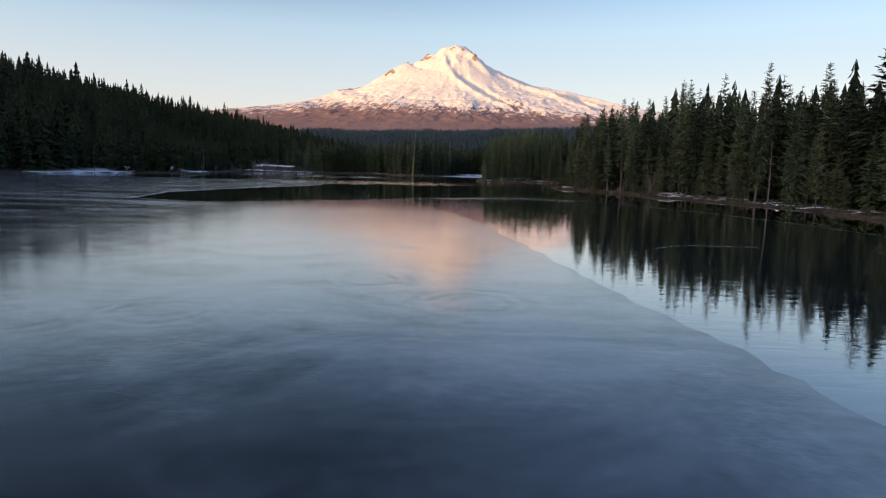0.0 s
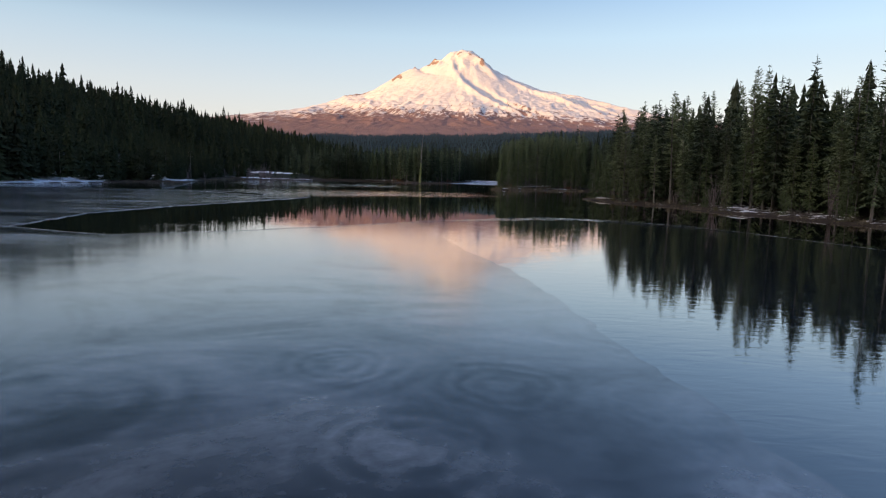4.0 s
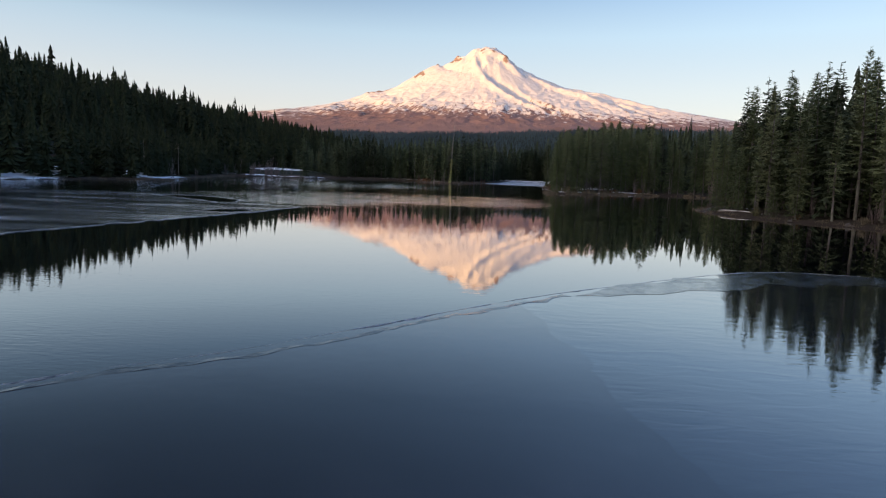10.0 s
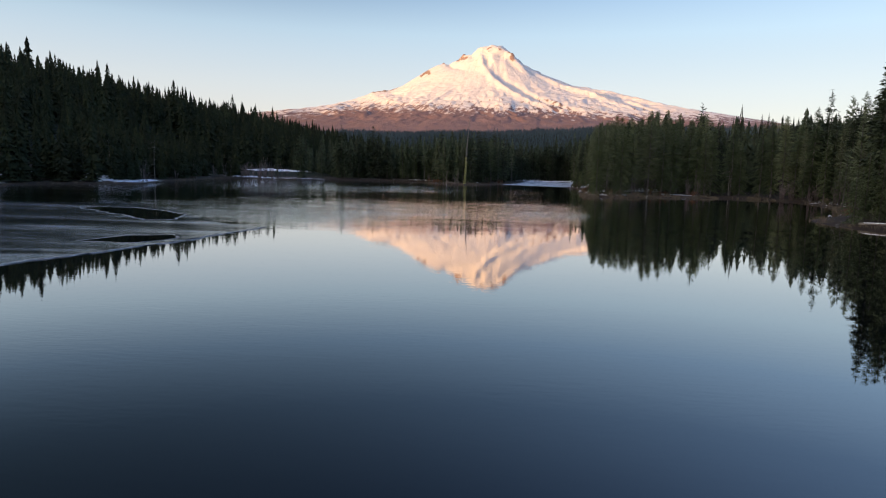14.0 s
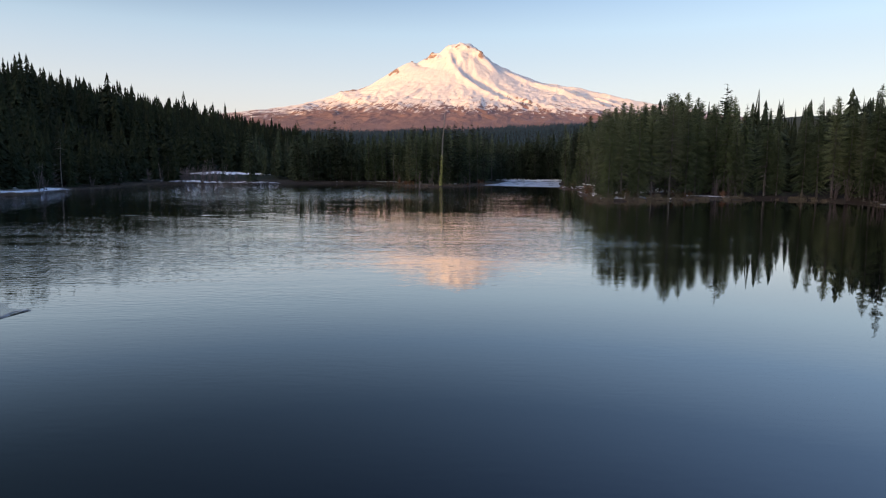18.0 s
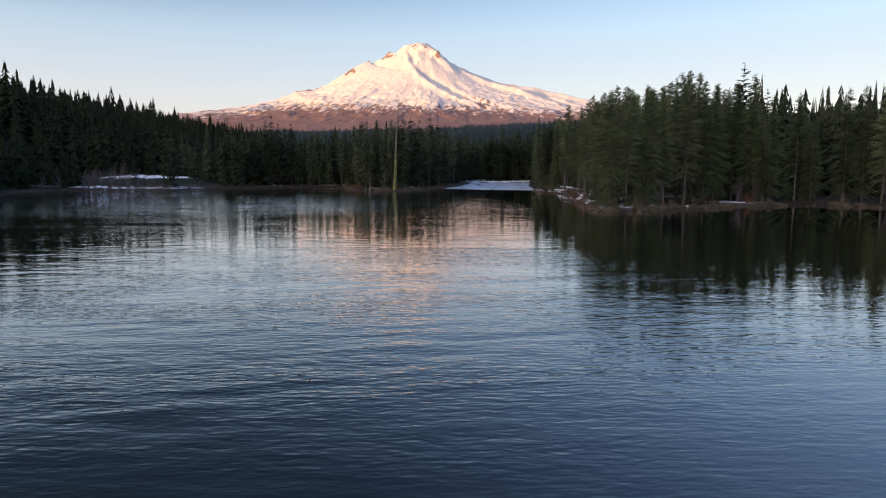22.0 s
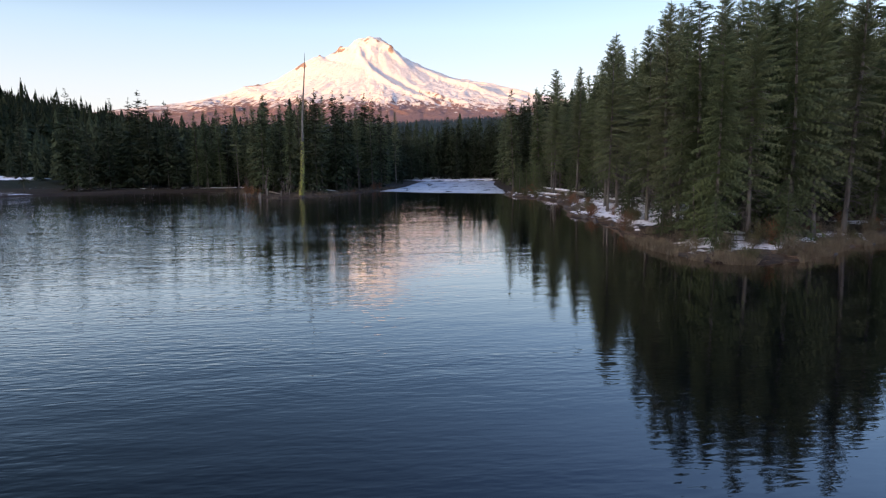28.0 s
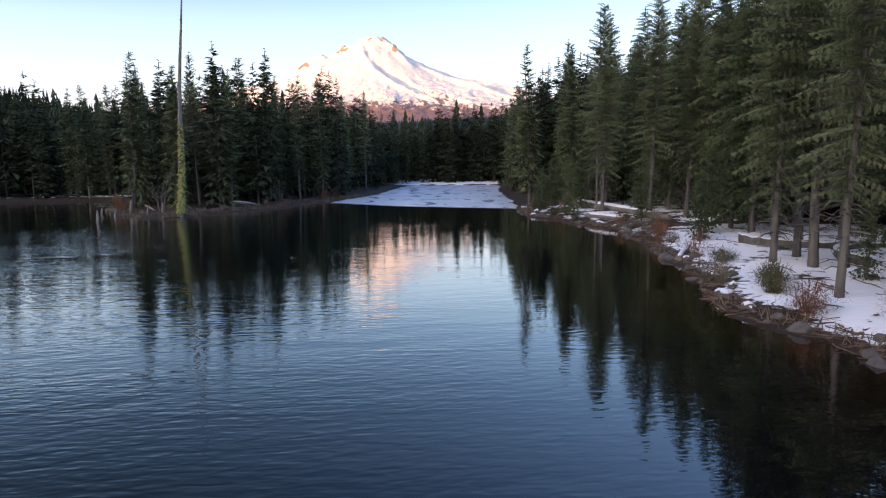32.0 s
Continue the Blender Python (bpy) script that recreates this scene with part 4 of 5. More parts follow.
stand(26, 64, 150, 236, 1.6, 5.5, 2.0, 22, MIXED, 12.5, 2.6)
stand(40, 70, 30, 150, 6, 16, 2.4, 48, MIXED, 20.5, 2.6)
stand(40, 70, 30, 150, 1.6, 6, 2.2, 22, MIXED, 12.0, 2.6)
stand(26, 64, 60, 240, 1.0, 3.5, 2.4, 12, ("sapling",), 5, 1)


# the woods farther off, one object a stretch
def far_model(rng, high, base, wide, whorls, per, steps, twig=0.75):
    t = crown_tris(rng, high, base, wide, whorls, per, steps, 0.28, 0.02, 0.35, twig)
    p = np.array([((0.14, 0, -1), (-0.07, 0.12, -1), (0, 0, high)), ((-0.07, 0.12, -1), (-0.07, -0.12, -1), (0, 0, high)), ((-0.07, -0.12, -1), (0.14, 0, -1), (0, 0, high))])
    return np.concatenate([t, p]), np.concatenate([np.zeros(len(t), int), np.ones(3, int)])


def spire(rng, high, base, wide, whorls, per):
    """A distant conifer: drooping boughs in whorls round a pointed stem."""
    out = []
    for i in range(whorls):
        u = (i + 0.6 * rng.random()) / whorls
        h = base + (high - base) * u
        dz = (high - base) / whorls
        reach = wide * (1 - u) ** 0.66 * (0.84 + 0.3 * rng.random()) + 0.18
        n = max(4, int(round(per * (1 - 0.35 * u))))
        a0 = rng.random() * 6.283
        for j in range(n):
            a = a0 + 6.283 * (j + 0.7 * rng.random()) / n
            L = reach * (0.48 + 0.70 * rng.random())
            top = np.array([0, 0, h + 1.3 * dz])
            tip = np.array([math.cos(a) * L, math.sin(a) * L, h - dz * (0.3 + 0.5 * rng.random())])
            for sg in (-1, 1):
                b, M = a + sg * (0.30 + 0.2 * rng.random()), L * (0.50 + 0.25 * rng.random())
                out.append((top, tip, np.array([math.cos(b) * M, math.sin(b) * M, h - dz * (0.1 + 0.8 * rng.random())])))
    for a in (0.3, 1.8):
        w = np.array([math.cos(a), math.sin(a), 0]) * 0.16
        out.append((np.array([0, 0, high * 0.9]) + w, np.array([0, 0, high * 0.9]) - w, np.array([0, 0, high * 1.01])))
    t = np.array(out)
    return t, np.zeros(len(t), int)


frng = np.random.default_rng(33)
FARS = [far_model(frng, 18.0, b, w, 24, 7, 2, 0.5) for b, w in ((0.6, 2.5), (1.2, 2.3), (1.8, 2.2), (0.8, 2.8), (2.6, 2.0))]
COARSE = [spire(frng, 18.0, b, w, 10, 5) for b, w in ((0.6, 3.0), (1.2, 2.6), (0.8, 3.3))]
MIDS = [spire(frng, 18.0, b, w, 21, 9) for b, w in ((0.6, 2.9), (1.2, 2.6), (0.8, 3.3), (1.6, 2.2))]
TINY = [spire(frng, 18.0, 0.5, w, 4, 5) for w in (3.0, 3.4)]
DOTS = [spire(frng, 18.0, 0.3, w, 2, 4) for w in (4.4, 5.0)]



def woods(name, label, places, models, tall, spread, material):
    V, W = [], []
    zs = land(places[:, 0], places[:, 1])
    # lower along the western water, full height farther up the hill
    share = np.where(places[:, 0] < -90, 0.66 + 0.34 * smoothstep(15, 80, inland(places[:, 0], places[:, 1])), 1.0)
    share = np.where(places[:, 1] > 210, share, 1.0)
    for (x, y), z, low in zip(places, zs, share):
        t, w = models[int(frng.integers(len(models)))]
        s = low * max(tall + spread * frng.normal(), tall * 0.35) / 18.0
        a = frng.random() * 6.283
        c, n = math.cos(a), math.sin(a)
        rot = np.array([[c, -n, 0], [n, c, 0], [0, 0, 1]])
        f = s * frng.uniform(0.85, 1.2)
        V.append((t.reshape(-1, 3) @ rot.T) * (f, f, s) + (x, y, z - 0.1))
        W.append(w)
    V = np.concatenate(V)
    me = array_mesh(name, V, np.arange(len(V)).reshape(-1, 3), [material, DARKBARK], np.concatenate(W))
    return tagged(new(name, me), label, "forest", kind="stuff")


def scatter(x0, x1, y0, y1, step, keep):
    X, Y = np.meshgrid(np.arange(x0, x1, step), np.arange(y0, y1, step))
    X = (X + frng.uniform(-0.48, 0.48, X.shape) * step).ravel()
    Y = (Y + frng.uniform(-0.48, 0.48, Y.shape) * step).ravel()
    ok = keep(X, Y, inland(X, Y))
    X, Y = X[ok], Y[ok]
    if len(taken):
        T = np.array(taken)
        far = np.array([np.min((T[:, 0] - a) ** 2 + (T[:, 1] - b) ** 2) > 4.0 for a, b in zip(X, Y)], bool)
        X, Y = X[far], Y[far]
    return np.stack([X, Y], 1)


def meadow(x, y):
    return (np.hypot((x + 106) / 34, (y - 350) / 22) < 1)


woods("forest_hillside", "dense dark conifer forest covering the hillside", scatter(-300, -98, 100, 440, 6.4, lambda x, y, d: (d > 12) & (x < -95) & ~meadow(x, y)), MIDS, 18.0, 3.0, SHADEFIR)
woods("forest_hill_beyond", "dark conifer forest on the farther part of the hill", scatter(-330, -98, 440, 780, 6.6, lambda x, y, d: (d > 12) & (x < -95) & ~meadow(x, y)), COARSE, 18.5, 3.8, SHADEFIR)
woods("forest_west_shore", "dark conifers along the foot of the hill", scatter(-160, -95, 100, 400, 3.8, lambda x, y, d: (d > 2.5) & (d < 12) & ~meadow(x, y)), MIDS, 17.5, 3.4, SHADEFIR)
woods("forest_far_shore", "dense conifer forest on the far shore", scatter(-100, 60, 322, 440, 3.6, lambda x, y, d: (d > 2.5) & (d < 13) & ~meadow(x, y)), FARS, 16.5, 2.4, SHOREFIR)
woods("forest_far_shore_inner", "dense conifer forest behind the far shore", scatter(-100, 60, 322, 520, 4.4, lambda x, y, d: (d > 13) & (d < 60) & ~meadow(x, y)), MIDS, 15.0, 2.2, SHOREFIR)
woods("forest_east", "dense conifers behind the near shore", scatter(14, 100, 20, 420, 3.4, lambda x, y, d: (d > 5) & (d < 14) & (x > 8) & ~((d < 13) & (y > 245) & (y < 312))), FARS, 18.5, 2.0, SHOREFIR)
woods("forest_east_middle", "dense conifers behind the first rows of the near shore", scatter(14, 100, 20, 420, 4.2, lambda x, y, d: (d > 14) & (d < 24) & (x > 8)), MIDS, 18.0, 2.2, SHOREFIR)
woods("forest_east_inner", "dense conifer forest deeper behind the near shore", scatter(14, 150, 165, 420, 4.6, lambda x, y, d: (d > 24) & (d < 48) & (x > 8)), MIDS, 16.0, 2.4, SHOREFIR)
woods("forest_east_back", "tall dark conifers behind the eastern shore", scatter(40, 150, 20, 165, 4.2, lambda x, y, d: (d > 14) & (d < 44)), MIDS, 18.5, 2.6, SHADEFIR)
woods("forest_east_beyond", "dark conifer forest stretching away behind the eastern shore", scatter(60, 330, 20, 520, 8.0, lambda x, y, d: d > 44), TINY, 17.0, 2.6, SHADEFIR)
woods("forest_foothills", "distant wooded foothills with blue haze painted into their colour", scatter(-820, 900, 1380, 2080, 8.5, lambda x, y, d: np.abs(x) < 0.40 * y + 40), DOTS, 7.5, 1.6, HAZEFIR)
woods("forest_valley", "conifer forest filling the valley behind the lake", scatter(-620, 640, 560, 1380, 17, lambda x, y, d: (d > 100) & (np.abs(x) < 0.42 * y + 60)), TINY, 14, 3.0, SHADEFIR)


# ================= the dead tree on the spit =================
drng = np.random.default_rng(11)
snag = thing("dead_tree", "tall bare dead trunk with yellow moss, standing at the water", "tree", m=pose(-20.1, 311.8, 0.0))


def snag_at(h):
    return Vector((0.055 * h + 0.10 * math.sin(h * 0.35), 0.02 * h, h - 0.4))


sb = bmesh.new()
tube(sb, [snag_at(h) for h in (0, 0.5, 2, 4, 7, 10, 13, 16, 19, 22, 24.2)], [0.46, 0.36, 0.32, 0.29, 0.26, 0.22, 0.185, 0.15, 0.11, 0.07, 0.02], 9)
part("trunk", sb, GREYWOOD, snag)
for _ in range(46):
    h = 1.5 + 9.5 * drng.random() ** 1.3
    a, L = drng.random() * 6.283, 0.35 + 0.9 * drng.random()
    d = Vector((math.cos(a), math.sin(a), 0))
    p = snag_at(h)
    bb = bmesh.new()
    tube(bb, [p, p + d * L * 0.5 + Vector((0, 0, -0.10 * L)), p + d * L + Vector((0, 0, -0.45 * L))], [0.035, 0.025, 0.008], 4)
    part("branch", bb, GREYWOOD if drng.random() < 0.3 else MOSS, snag)
mt = []
for _ in range(1500):
    h = 0.9 + 9.0 * drng.random() ** 1.5
    a = drng.random() * 6.283
    r = 0.31 - 0.012 * h
    p = np.array(snag_at(h)) + np.array([math.cos(a), math.sin(a), 0]) * r
    o = np.array([math.cos(a), math.sin(a), 0])
    w = np.array([-o[1], o[0], 0]) * 0.11
    mt.append((p + w, p - w, p + o * (0.12 + 0.34 * drng.random() ** 2) + np.array([0, 0, -0.25 * drng.random()])))
child("moss", tris_mesh("moss", np.array(mt), MOSS), snag, "shaggy yellow-green moss")


def bare_snag(x, y, high):
    t = thing("dead_tree", "slim grey dead trunk with a few broken stubs among living conifers", "tree", "bare snags", pose(x, y, float(land(x, y)[0]), drng.normal() * 1.5, drng.normal() * 1.5, drng.uniform(0, 360)))
    part("trunk", trunk_bm(drng, high, 0.10, 0.3, 7, 9, 0.95), GREYWOOD, t)


for x, y, high in ((52.0, 104.5, 13.5), (-114, 224, 13), (-106, 247, 10), (-107, 270, 11), (-119, 208, 9), (40, 250.5, 8), (45.5, 251, 7), (21.5, 306, 13)):
    bare_snag(x, y, high)


# ================= shore scrub, rocks and logs =================
def bush_mesh(rng, high, wide, blades, material, name="twigs", spread=0.9):
    out = []
    for _ in range(blades):
        a, u = rng.random() * 6.283, rng.random() ** 0.6
        base = np.array([math.cos(a), math.sin(a), 0]) * wide * 0.35 * rng.random()
        tip = np.array([math.cos(a) * wide * u, math.sin(a) * wide * u, high * (1.05 - 0.55 * u * u) * (0.6 + 0.5 * rng.random())])
        side = np.array([-math.sin(a), math.cos(a), 0]) * 0.009
        midp = base * 0.4 + tip * 0.6 + np.array([0, 0, 0.12 * high])
        out += [(base - side, base + side, midp), (midp - side, midp + side, tip)]
        for _ in range(3):
            q = base + (tip - base) * (0.45 + 0.5 * rng.random()) + np.array([0, 0, 0.05 * high])
            e = q + rng.normal(size=3) * 0.16 * spread * wide
            out.append((q - side * 1.6, q + side * 1.6, e))
    return tris_mesh(name, np.array(out), material)


def alder_mesh(rng, high, stems):
    bm = bmesh.new()
    for _ in range(stems):
        a = rng.random() * 6.283
        b = Vector((math.cos(a), math.sin(a), 0)) * 0.4 * rng.random()
        lean = Vector((math.cos(a), math.sin(a), 0)) * high * (0.05 + 0.22 * rng.random())
        top = high * (0.65 + 0.4 * rng.random())
        pts = [b + Vector((0, 0, -0.2)), b + lean * 0.3 + Vector((0, 0, top * 0.4)), b + lean * 0.8 + Vector((0, 0, top * 0.75)), b + lean * 1.1 + Vector((0, 0, top))]
        tube(bm, pts, [0.055, 0.04, 0.022, 0.006], 5)
        for _ in range(16):
            t = 0.3 + 0.65 * rng.random()
            k = min(int(t * 3), 2)
            p = pts[k].lerp(pts[k + 1], t * 3 - k)
            d = Vector((rng.normal(), rng.normal(), 0.9 + 0.5 * rng.random())).normalized() * high * 0.16 * (1.3 - t)
            tube(bm, [p, p + d * 0.6 + Vector((0, 0, 0.02)), p + d], [0.016, 0.010, 0.003], 3)
    return bm_mesh(bm, "stems", TWIG)


def rock_mesh(rng, sx, sy, sz):
    bm = bmesh.new()
    bmesh.ops.create_icosphere(bm, subdivisions=2, radius=1.0)
    off = Vector(rng.normal(size=3) * 9)
    for v in bm.verts:
        n = noise.noise(v.co * 1.1 + off) * 0.38 + noise.noise(v.co * 2.7 + off) * 0.14
        v.co = v.co * (1 + n)
        v.co.x, v.co.y, v.co.z = v.co.x * sx, v.co.y * sy, max(v.co.z, -0.45) * sz
    for f in bm.faces:
        f.smooth = rng.random() < 0.6
    return bm_mesh(bm, "rock", ROCK)


def set_on(name, mesh, label, category, group, x, y, turn=0.0, s=1.0, up=0.0):
    z = float(land(x, y)[0]) + up
    ob = new(name, mesh)
    ob.matrix_basis = pose(x, y, max(z, -0.25), 0, 0, turn) @ Matrix.Scale(s, 4)
    return tagged(ob, label, category, group)


brng = np.random.default_rng(17)
RUSTS = [bush_mesh(brng, 1.5, 1.0, 130, RUST), bush_mesh(brng, 1.1, 1.1, 120, RUST)]
TANS = [bush_mesh(brng, 0.9, 1.0, 150, SEDGE), bush_mesh(brng, 1.2, 0.9, 130, SEDGE)]
GREENS = [bush_mesh(brng, 1.1, 0.9, 260, OLIVE, spread=1.0), bush_mesh(brng, 0.8, 1.0, 260, OLIVE, spread=1.0)]
ALDERS = [alder_mesh(brng, 5.5, 6), alder_mesh(brng, 7.0, 4), alder_mesh(brng, 3.6, 9)]
def cap_mesh(rock):
    """A thin quilt of snow on a rock's upper faces."""
    bm = bmesh.new()
    bm.from_mesh(rock)
    bmesh.ops.delete(bm, geom=[f for f in bm.faces if f.normal.z < 0.72], context="FACES")
    top = bmesh.ops.extrude_face_region(bm, geom=list(bm.faces))
    for v in top["geom"]:
        if isinstance(v, bmesh.types.BMVert):
            v.co.z += 0.05
    for v in bm.verts:
        v.co.z += 0.006
    bmesh.ops.recalc_face_normals(bm, faces=bm.faces)
    return bm_mesh(bm, "snow_cap", SNOW)


ROCKS = [rock_mesh(brng, 0.5, 0.4, 0.3), rock_mesh(brng, 0.35, 0.45, 0.28), rock_mesh(brng, 0.6, 0.42, 0.34)]
CAPS = [cap_mesh(r) for r in ROCKS]


def bank(count, x0, x1, y0, y1, lo, hi):
    xs, ys = brng.uniform(x0, x1, count * 40), brng.uniform(y0, y1, count * 40)
    d = inland(xs, ys)
    ok = (d > lo) & (d < hi)
    return list(zip(xs[ok][:count], ys[ok][:count]))


spots = [(13.6, 264.1, 0), (19.2, 281.5, 0), (14.3, 266.8, 2), (13.9, 269.8, 1), (16.4, 276.5, 0), (17.6, 283.5, 0), (18.0, 305.0, 0), (17.8, 311.0, 0), (18.2, 316.0, 1), (15.0, 258.0, 2), (14.6, 256.0, 2), (15.2, 268.5, 2)]
spots += [(x, y, int(brng.integers(3))) for x, y in bank(26, 11, 30, 238, 320, 0.4, 2.6)] + [(x, y, int(brng.integers(2))) for x, y in bank(14, -40, 4, 308, 345, 0.4, 2.0)]
spots += [(x, y, 0) for x, y in bank(6, 14, 54, 234, 254, 2.2, 4.8)]
spots += [(x, y, int(brng.integers(3))) for x, y in bank(16, 26, 60, 60, 250, 0.4, 2.5)] + [(x, y, 1 + int(brng.integers(2))) for x, y in bank(20, 9, 26, 233, 247, 0.5, 4.0)]
for x, y, k in spots:
    name, label, meshes = (("rusty_bush", "rust-brown leafless lakeside bush", RUSTS), ("sedge_clump", "clump of dry tan sedge at the water's edge", TANS), ("green_shrub", "low olive-green evergreen shrub on the bank", GREENS))[k]
    set_on(name, meshes[int(brng.integers(2))], label, "shrub", "scrub along the bank", x, y, brng.uniform(0, 360), brng.uniform(0.7, 1.25), -0.05)
for x, y in bank(9, 30, 60, 110, 160, 1.0, 5) + bank(12, 34, 62, 205, 256, 0.8, 4) + bank(38, -122, -88, 326, 356, 1.5, 16) + bank(6, -112, -100, 215, 300, 0.8, 5) + bank(4, -40, -4, 310, 345, 0.8, 4):
    set_on("bare_alder", ALDERS[int(brng.integers(3))], "leafless grey-brown alder with many thin stems", "shrub", "bare alders", x, y, brng.uniform(0, 360), brng.uniform(0.7, 1.15), -0.05)
for x, y in [(19.1, 267.9), (14.2, 260.6), (12.6, 260.2), (21.0, 266.0), (17.2, 274.5), (16.0, 272.0), (20.6, 276.0)] + bank(64, 11, 24, 236, 318, -0.4, 1.2) + bank(10, 26, 56, 90, 236, -0.3, 0.8) + bank(6, -36, 0, 308, 345, -0.3, 0.6):
    kind = int(brng.integers(3))
    snowy = brng.random() < 0.5 and float(inland(x, y)[0]) > 0.2
    rock = set_on("boulder", ROCKS[kind], "rounded grey rock with a cap of snow on the bank" if snowy else "rounded grey rock at the lake's edge", "rock", "rocks along the bank", x, y, brng.uniform(0, 360), brng.uniform(0.25, 0.85), 0.0)
    if snowy:
        child("snow_cap", CAPS[kind], rock, "thin white cap of snow")


def log(x0, y0, x1, y1, r, snowy, label, z0=None, z1=None):
    a = Vector((x0, y0, float(land(x0, y0)[0]) + r * 0.6 if z0 is None else z0))
    b = Vector((x1, y1, float(land(x1, y1)[0]) + r * 0.6 if z1 is None else z1))
    t = thing("fallen_log", label, "log", "logs on the shore", Matrix.Translation(a))
    d = b - a
    bm = bmesh.new()
    pts = [d * s + Vector((0, 0, 0.05 * math.sin(s * 5))) for s in (0, 0.12, 0.35, 0.6, 0.85, 1.0)]
    tube(bm, pts, [r * k for k in (1.1, 1.0, 0.96, 0.85, 0.7, 0.55)], 9)
    part("trunk", bm, GREYWOOD, t)
    if snowy:
        sm = bmesh.new()
        tube(sm, [p + Vector((0, 0, r * 0.62)) for p in pts[:-1]], [r * k for k in (0.3, 0.72, 0.66, 0.6, 0.2)], 7)
        part("snow_cap", sm, SNOW, t, "line of snow lying along the log")
    return t


log(21.4, 313.5, 22.6, 292.4, 0.38, True, "long fallen log with snow along its top")
log(18.5, 300.0, 20.5, 293.0, 0.20, True, "half-buried grey log on the bank")
log(15.2, 276.0, 17.6, 279.5, 0.16, True, "short snow-dusted log by the water")
log(15.0, 257.4, 16.6, 261.6, 0.10, True, "short snow-dusted log by the water")
log(-27.0, 322.0, -24.0, 316.0, 0.14, False, "weathered driftwood log on the spit")
log(-18.2, 326.0, -14.6, 325.0, 0.17, True, "snow-dusted log lying on the spit")
log(-44.0, 348.0, -39.0, 347.0, 0.14, True, "grey log at the edge of the bay")
log(29.0, 168.0, 33.0, 163.0, 0.15, True, "snow-dusted log on the point")
log(45.0, 128.0, 42.0, 134.0, 0.15, True, "snow-dusted log beside the water")


def border(cx, cy, r, a0, a1, high):
    """A low curved edging of dark timber with snow on top."""
    t = thing("timber_edging", "low curved dark timber edging topped with snow", "edging", "curved edgings on the bank", Matrix.Translation((cx, cy, float(land(cx, cy)[0]))))
    for name, mat, r0, r1, z0, z1 in (("wall", DARKWOOD, r, r + 0.30, -0.4, high), ("snow_cap", SNOW, r + 0.02, r + 0.33, high + 0.004, high + 0.08)):
        bm = bmesh.new()
        prev = None
        for i in range(17):
            a = radians(a0 + (a1 - a0) * i / 16)
            j = 0.03 * math.sin(i * 2.7)
            q = [bm.verts.new((math.cos(a) * rr, math.sin(a) * rr, zz + (j if zz > 0 else 0))) for rr, zz in ((r0, z0), (r0, z1), (r1, z1), (r1, z0))]
            if prev:
                for k in range(4):
                    bm.faces.new((prev[k], prev[(k + 1) % 4], q[(k + 1) % 4], q[k]))
            else:
                bm.faces.new(q)
            prev = q
        bm.faces.new(prev[::-1])
        bmesh.ops.recalc_face_normals(bm, faces=bm.faces)
        part(name, bm, mat, t)


border(24.0, 278.5, 3.2, 150, 290, 0.24)
border(24.5, 271.0, 3.4, 70, 190, 0.22)
border(29.0, 274.0, 3.0, 130, 270, 0.26)
for x, y, h, r in ((20.1, 270.6, 0.75, 0.16), (-25.9, 306.5, 1.5, 0.13), (-26.3, 315.6, 1.3, 0.14), (-27.5, 314.5, 0.9, 0.12), (-23.5, 312.5, 0.8, 0.10), (-22.2, 313.0, 1.0, 0.09), (-30.5, 318.5, 0.8, 0.12)):
    st = bmesh.new()
    z = float(land(x, y)[0])
    tube(st, [(0, 0, -0.6), (0.02, 0, 0.2), (0.05, 0.03, h * 0.7), (0.06, 0.02, h)], [r * 1.3, r, r * 0.9, r * 0.55], 7)
    ob = new("stump", bm_mesh(st, "stump", DARKWOOD if x > 0 else GREYWOOD))
    ob.location = (x, y, max(z, -0.3))
    tagged(ob, "weathered grey stump standing by the water", "stump", "stumps")


def sedge(name, label, count, boxes, tall):
    out = []
    for x0, x1, y0, y1, lo, hi, share in boxes:
        n = int(count * share)
        xs, ys = brng.uniform(x0, x1, n * 6), brng.uniform(y0, y1, n * 6)
        d = inland(xs, ys)
        ok = (d > lo) & (d < hi) & (perlin(xs * 0.5, ys * 0.5) + 0.5 * perlin(xs * 1.7, ys * 1.7) > 0.02)
        xs, ys = xs[ok][:n], ys[ok][:n]
        zs = land(xs, ys)
        m = len(xs)
        a, h = brng.uniform(0, 6.283, m), tall * brng.uniform(0.5, 1.2, m)
        base = np.stack([xs, ys, np.maximum(zs, -0.05) - 0.02], 1)
        w = np.stack([np.cos(a), np.sin(a), 0 * a], 1) * 0.022
        tip = base + np.stack([brng.normal(size=m) * 0.16, brng.normal(size=m) * 0.16, h], 1)
        out.append(np.stack([base - w, base + w, tip], 1))
    return tagged(new(name, tris_mesh(name, np.concatenate(out), SEDGE)), label, "grass", kind="stuff")


sedge("sedge_grass", "dry tan sedge fringing the lake", 80000, ((8, 52, 231, 247, -0.5, 1.3, 0.55), (-40, 4, 300, 350, -0.3, 1.8, 0.15), (10, 22, 250, 318, 0.0, 0.7, 0.04), (26, 62, 70, 232, -0.4, 1.4, 0.2), (-125, -84, 170, 335, -0.3, 1.4, 0.22)), 0.48)


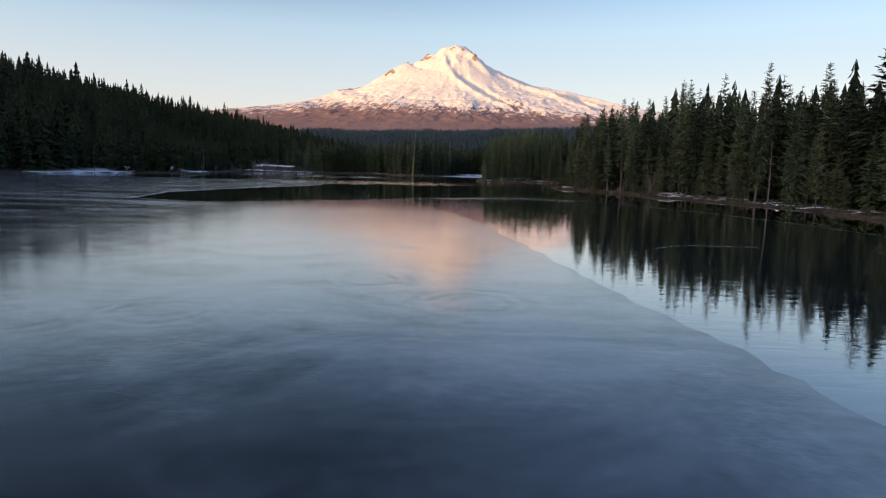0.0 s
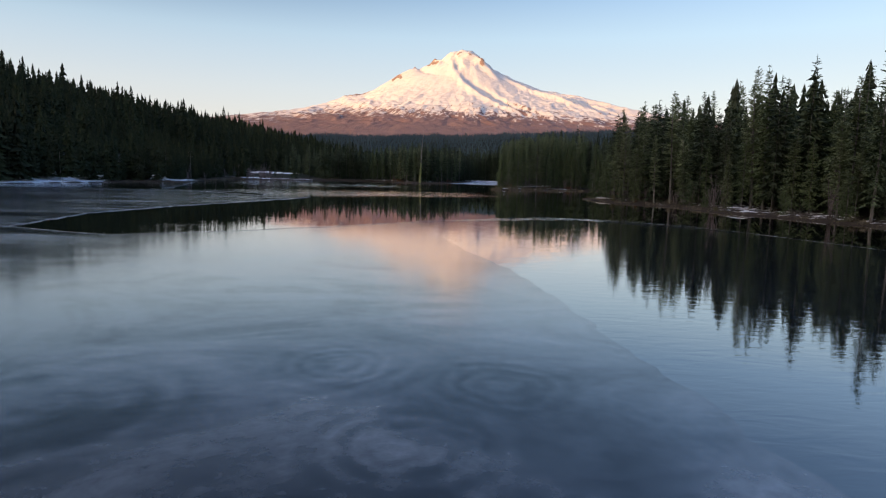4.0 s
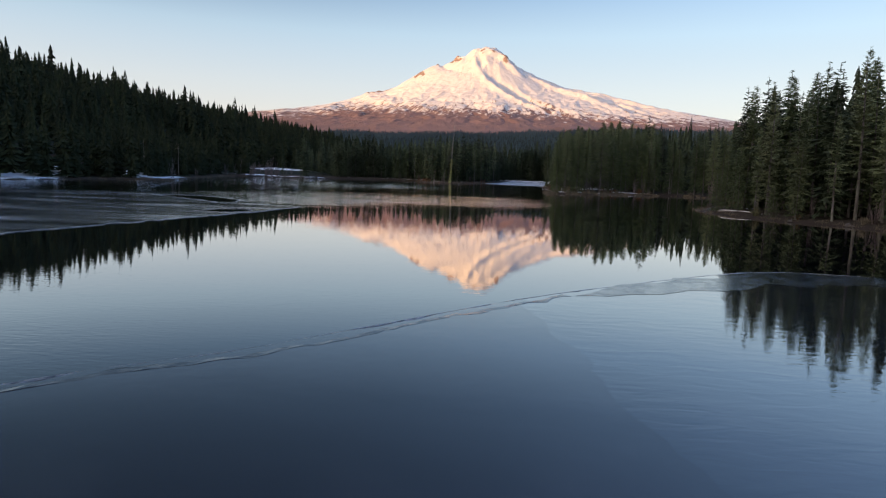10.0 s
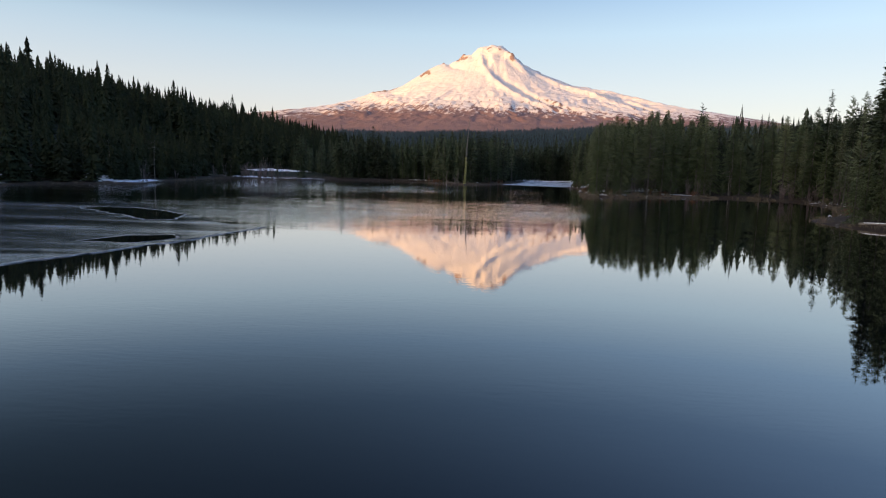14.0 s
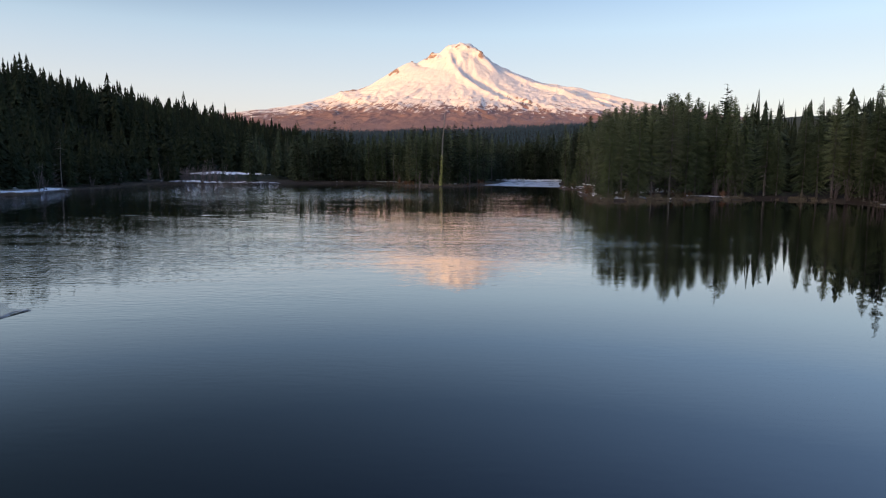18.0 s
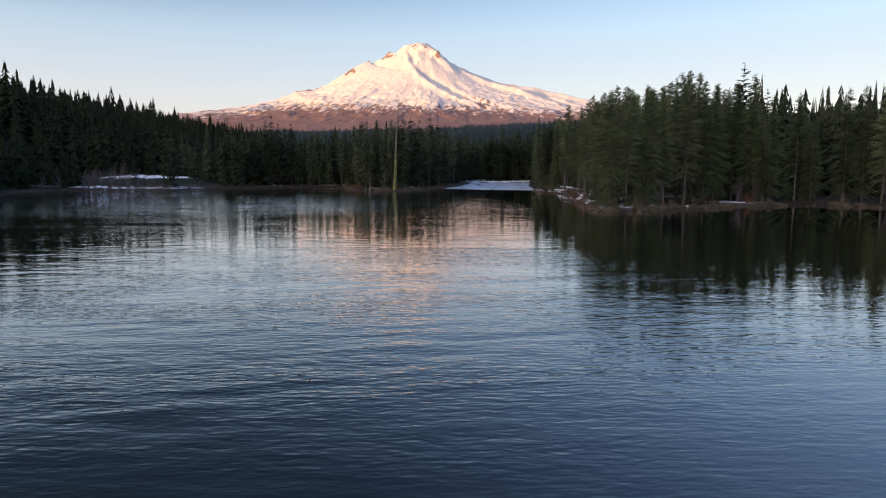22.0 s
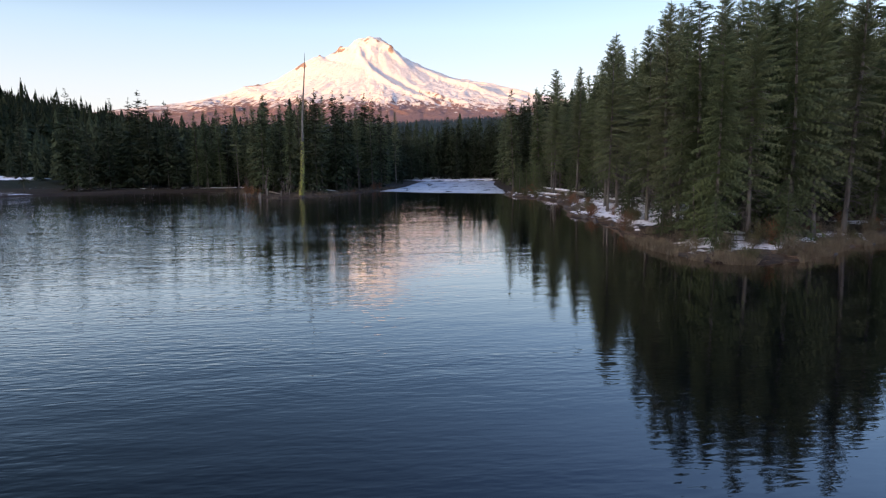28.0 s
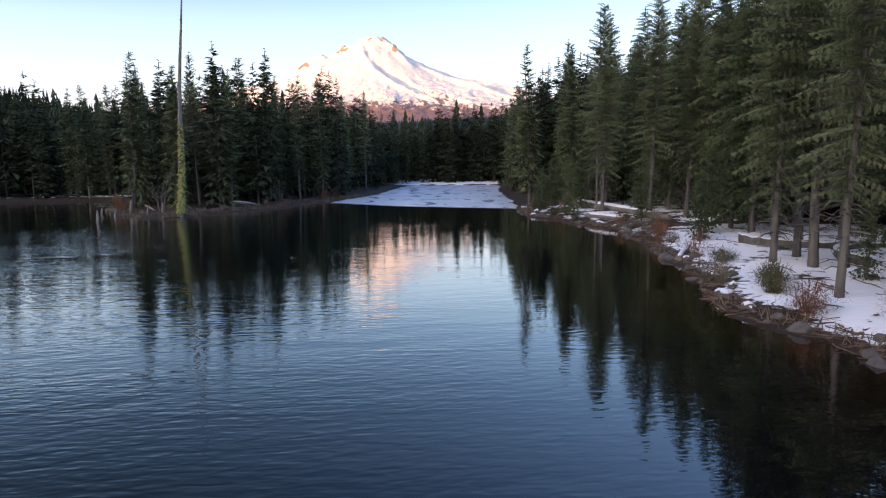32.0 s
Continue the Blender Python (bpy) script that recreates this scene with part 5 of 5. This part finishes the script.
def litter(name, label, count, boxes):
    """Fallen sticks and twigs lying criss-cross."""
    out = []
    for x0, x1, y0, y1, lo, hi, share in boxes:
        n = int(count * share)
        xs, ys = brng.uniform(x0, x1, n * 8), brng.uniform(y0, y1, n * 8)
        d = inland(xs, ys)
        ok = (d > lo) & (d < hi)
        xs, ys = xs[ok][:n], ys[ok][:n]
        m = len(xs)
        a, L, r = brng.uniform(0, 6.283, m), 0.2 + 1.0 * brng.random(m) ** 2, 0.008 + 0.022 * brng.random(m) ** 2
        zs = np.maximum(land(xs, ys), 0.0) + 0.02
        way = np.stack([np.cos(a) * L, np.sin(a) * L, 0.10 * brng.normal(size=m) * L], 1)
        mid = np.stack([xs, ys, zs], 1)
        bend = np.stack([-np.sin(a), np.cos(a), 0.2 + 0 * a], 1) * (0.14 * L * brng.normal(size=m))[:, None]
        across = np.stack([-np.sin(a), np.cos(a), 0 * a], 1) * r[:, None]
        rise = np.array([0, 0, 1.0]) * r[:, None] * 1.6
        p0, p1, p2 = mid - way / 2, mid + bend, mid + way / 2
        for p, q, f, g in ((p0, p1, 1.0, 1.0), (p1, p2, 1.0, 0.4)):
            for e, h in ((across, rise), (rise, -across), (-across, across)):
                out += [np.stack([p + e * f, q + e * g, q + h * g], 1), np.stack([p + e * f, q + h * g, p + h * f], 1)]
    return tagged(new(name, tris_mesh(name, np.concatenate(out), LITTER)), label, "debris", kind="stuff")


litter("fallen_sticks", "brown and grey sticks strewn along the bank", 6000, ((10, 22, 246, 300, -0.2, 0.9, 0.16), (10, 34, 234, 320, -0.25, 1.4, 0.36), (12, 40, 240, 316, 1.6, 12, 0.14), (-40, 4, 306, 350, -0.2, 2.2, 0.2)))


# ================= rims and cracks of the ice =================
def strip(name, points, wide, top, material, label, seed):
    pts = []
    for a, b in zip(points, points[1:]):
        a, b = np.array(a, float), np.array(b, float)
        k = max(int(np.hypot(*(b - a)) / 0.35), 1)
        pts += [a + (b - a) * i / k for i in range(k)]
    pts = np.array(pts)
    d = np.gradient(pts, axis=0)
    d /= np.linalg.norm(d, axis=1)[:, None]
    nrm = np.stack([-d[:, 1], d[:, 0]], 1)
    j = fbm(pts[:, 0] * 0.5 + seed, pts[:, 1] * 0.5, 3)[:, None]
    pts = pts + nrm * 0.35 * j * (wide > 0.1)
    w = wide * (0.45 + 0.9 * np.abs(fbm(pts[:, 0] * 0.7, pts[:, 1] * 0.7 + seed, 3)))[:, None]
    n = len(pts)
    V = np.concatenate([np.c_[pts - nrm * w, np.full(n, top - 0.03)], np.c_[pts - nrm * w * 0.4, top + 0.012 * np.random.default_rng(3).random(n)], np.c_[pts + nrm * w * 0.4, top + 0.012 * np.random.default_rng(4).random(n)], np.c_[pts + nrm * w, np.full(n, top - 0.03)]])
    F = np.concatenate([np.stack([np.arange(n - 1) + r * n, np.arange(n - 1) + (r + 1) * n, np.arange(1, n) + (r + 1) * n, np.arange(1, n) + r * n], 1) for r in range(3)])
    return tagged(new(name, array_mesh(name, V, F, [material])), label, "ice", kind="structure")


strip("ice_brash_rim", [(-40.5, 78.3), (-34, 75.2), (-29, 73.6), (-21.4, 78.9), (-17.5, 82.7), (-14.6, 84.9), (-12.2, 87.2), (-8.4, 91.3), (-5.8, 94.1), (-3.6, 96.2)], 0.42, 0.036, BRASH, "grey band of refrozen broken ice along the edge", 2.0)
strip("ice_rim", [(-40.5, 78.5), (-34, 75.5), (-29, 74), (-21.6, 79.4), (-17.8, 83.2), (-14.9, 85.4), (-12.6, 87.8), (-8.8, 91.9), (-6.2, 94.6), (-3.9, 96.7), (1.2, 100.8), (4.8, 103.5), (7.3, 105.2), (10.4, 106), (14, 105.6), (18.7, 102.6), (24, 98), (28, 91), (33, 78), (36, 66), (37.5, 54), (38, 30)], 0.06, 0.030, RIME, "pale broken rim along the ice edge", 2.0)
strip("ice_rim_west", [(-31, 148.5), (-33.5, 136), (-37, 124), (-40.5, 112), (-43.5, 96), (-40.5, 78.5)], 0.26, 0.04, RIME, "thin pale rim along the ice edge", 5.0)
strip("ice_crack", [(13.5, 40.8), (15, 42.2), (16.5, 42.8), (19, 42.9), (21.4, 43)], 0.03, 0.032, RIME, "fine white crack across the clear ice", 8.0)
strip("ice_rim_hole", HOLE + HOLE[:1], 0.30, 0.042, RIME, "pale rim round the open water in the ice", 4.0)
strip("ice_rim_hole_small", HOLE_SMALL + HOLE_SMALL[:1], 0.16, 0.042, RIME, "pale rim round the small open patch", 6.0)
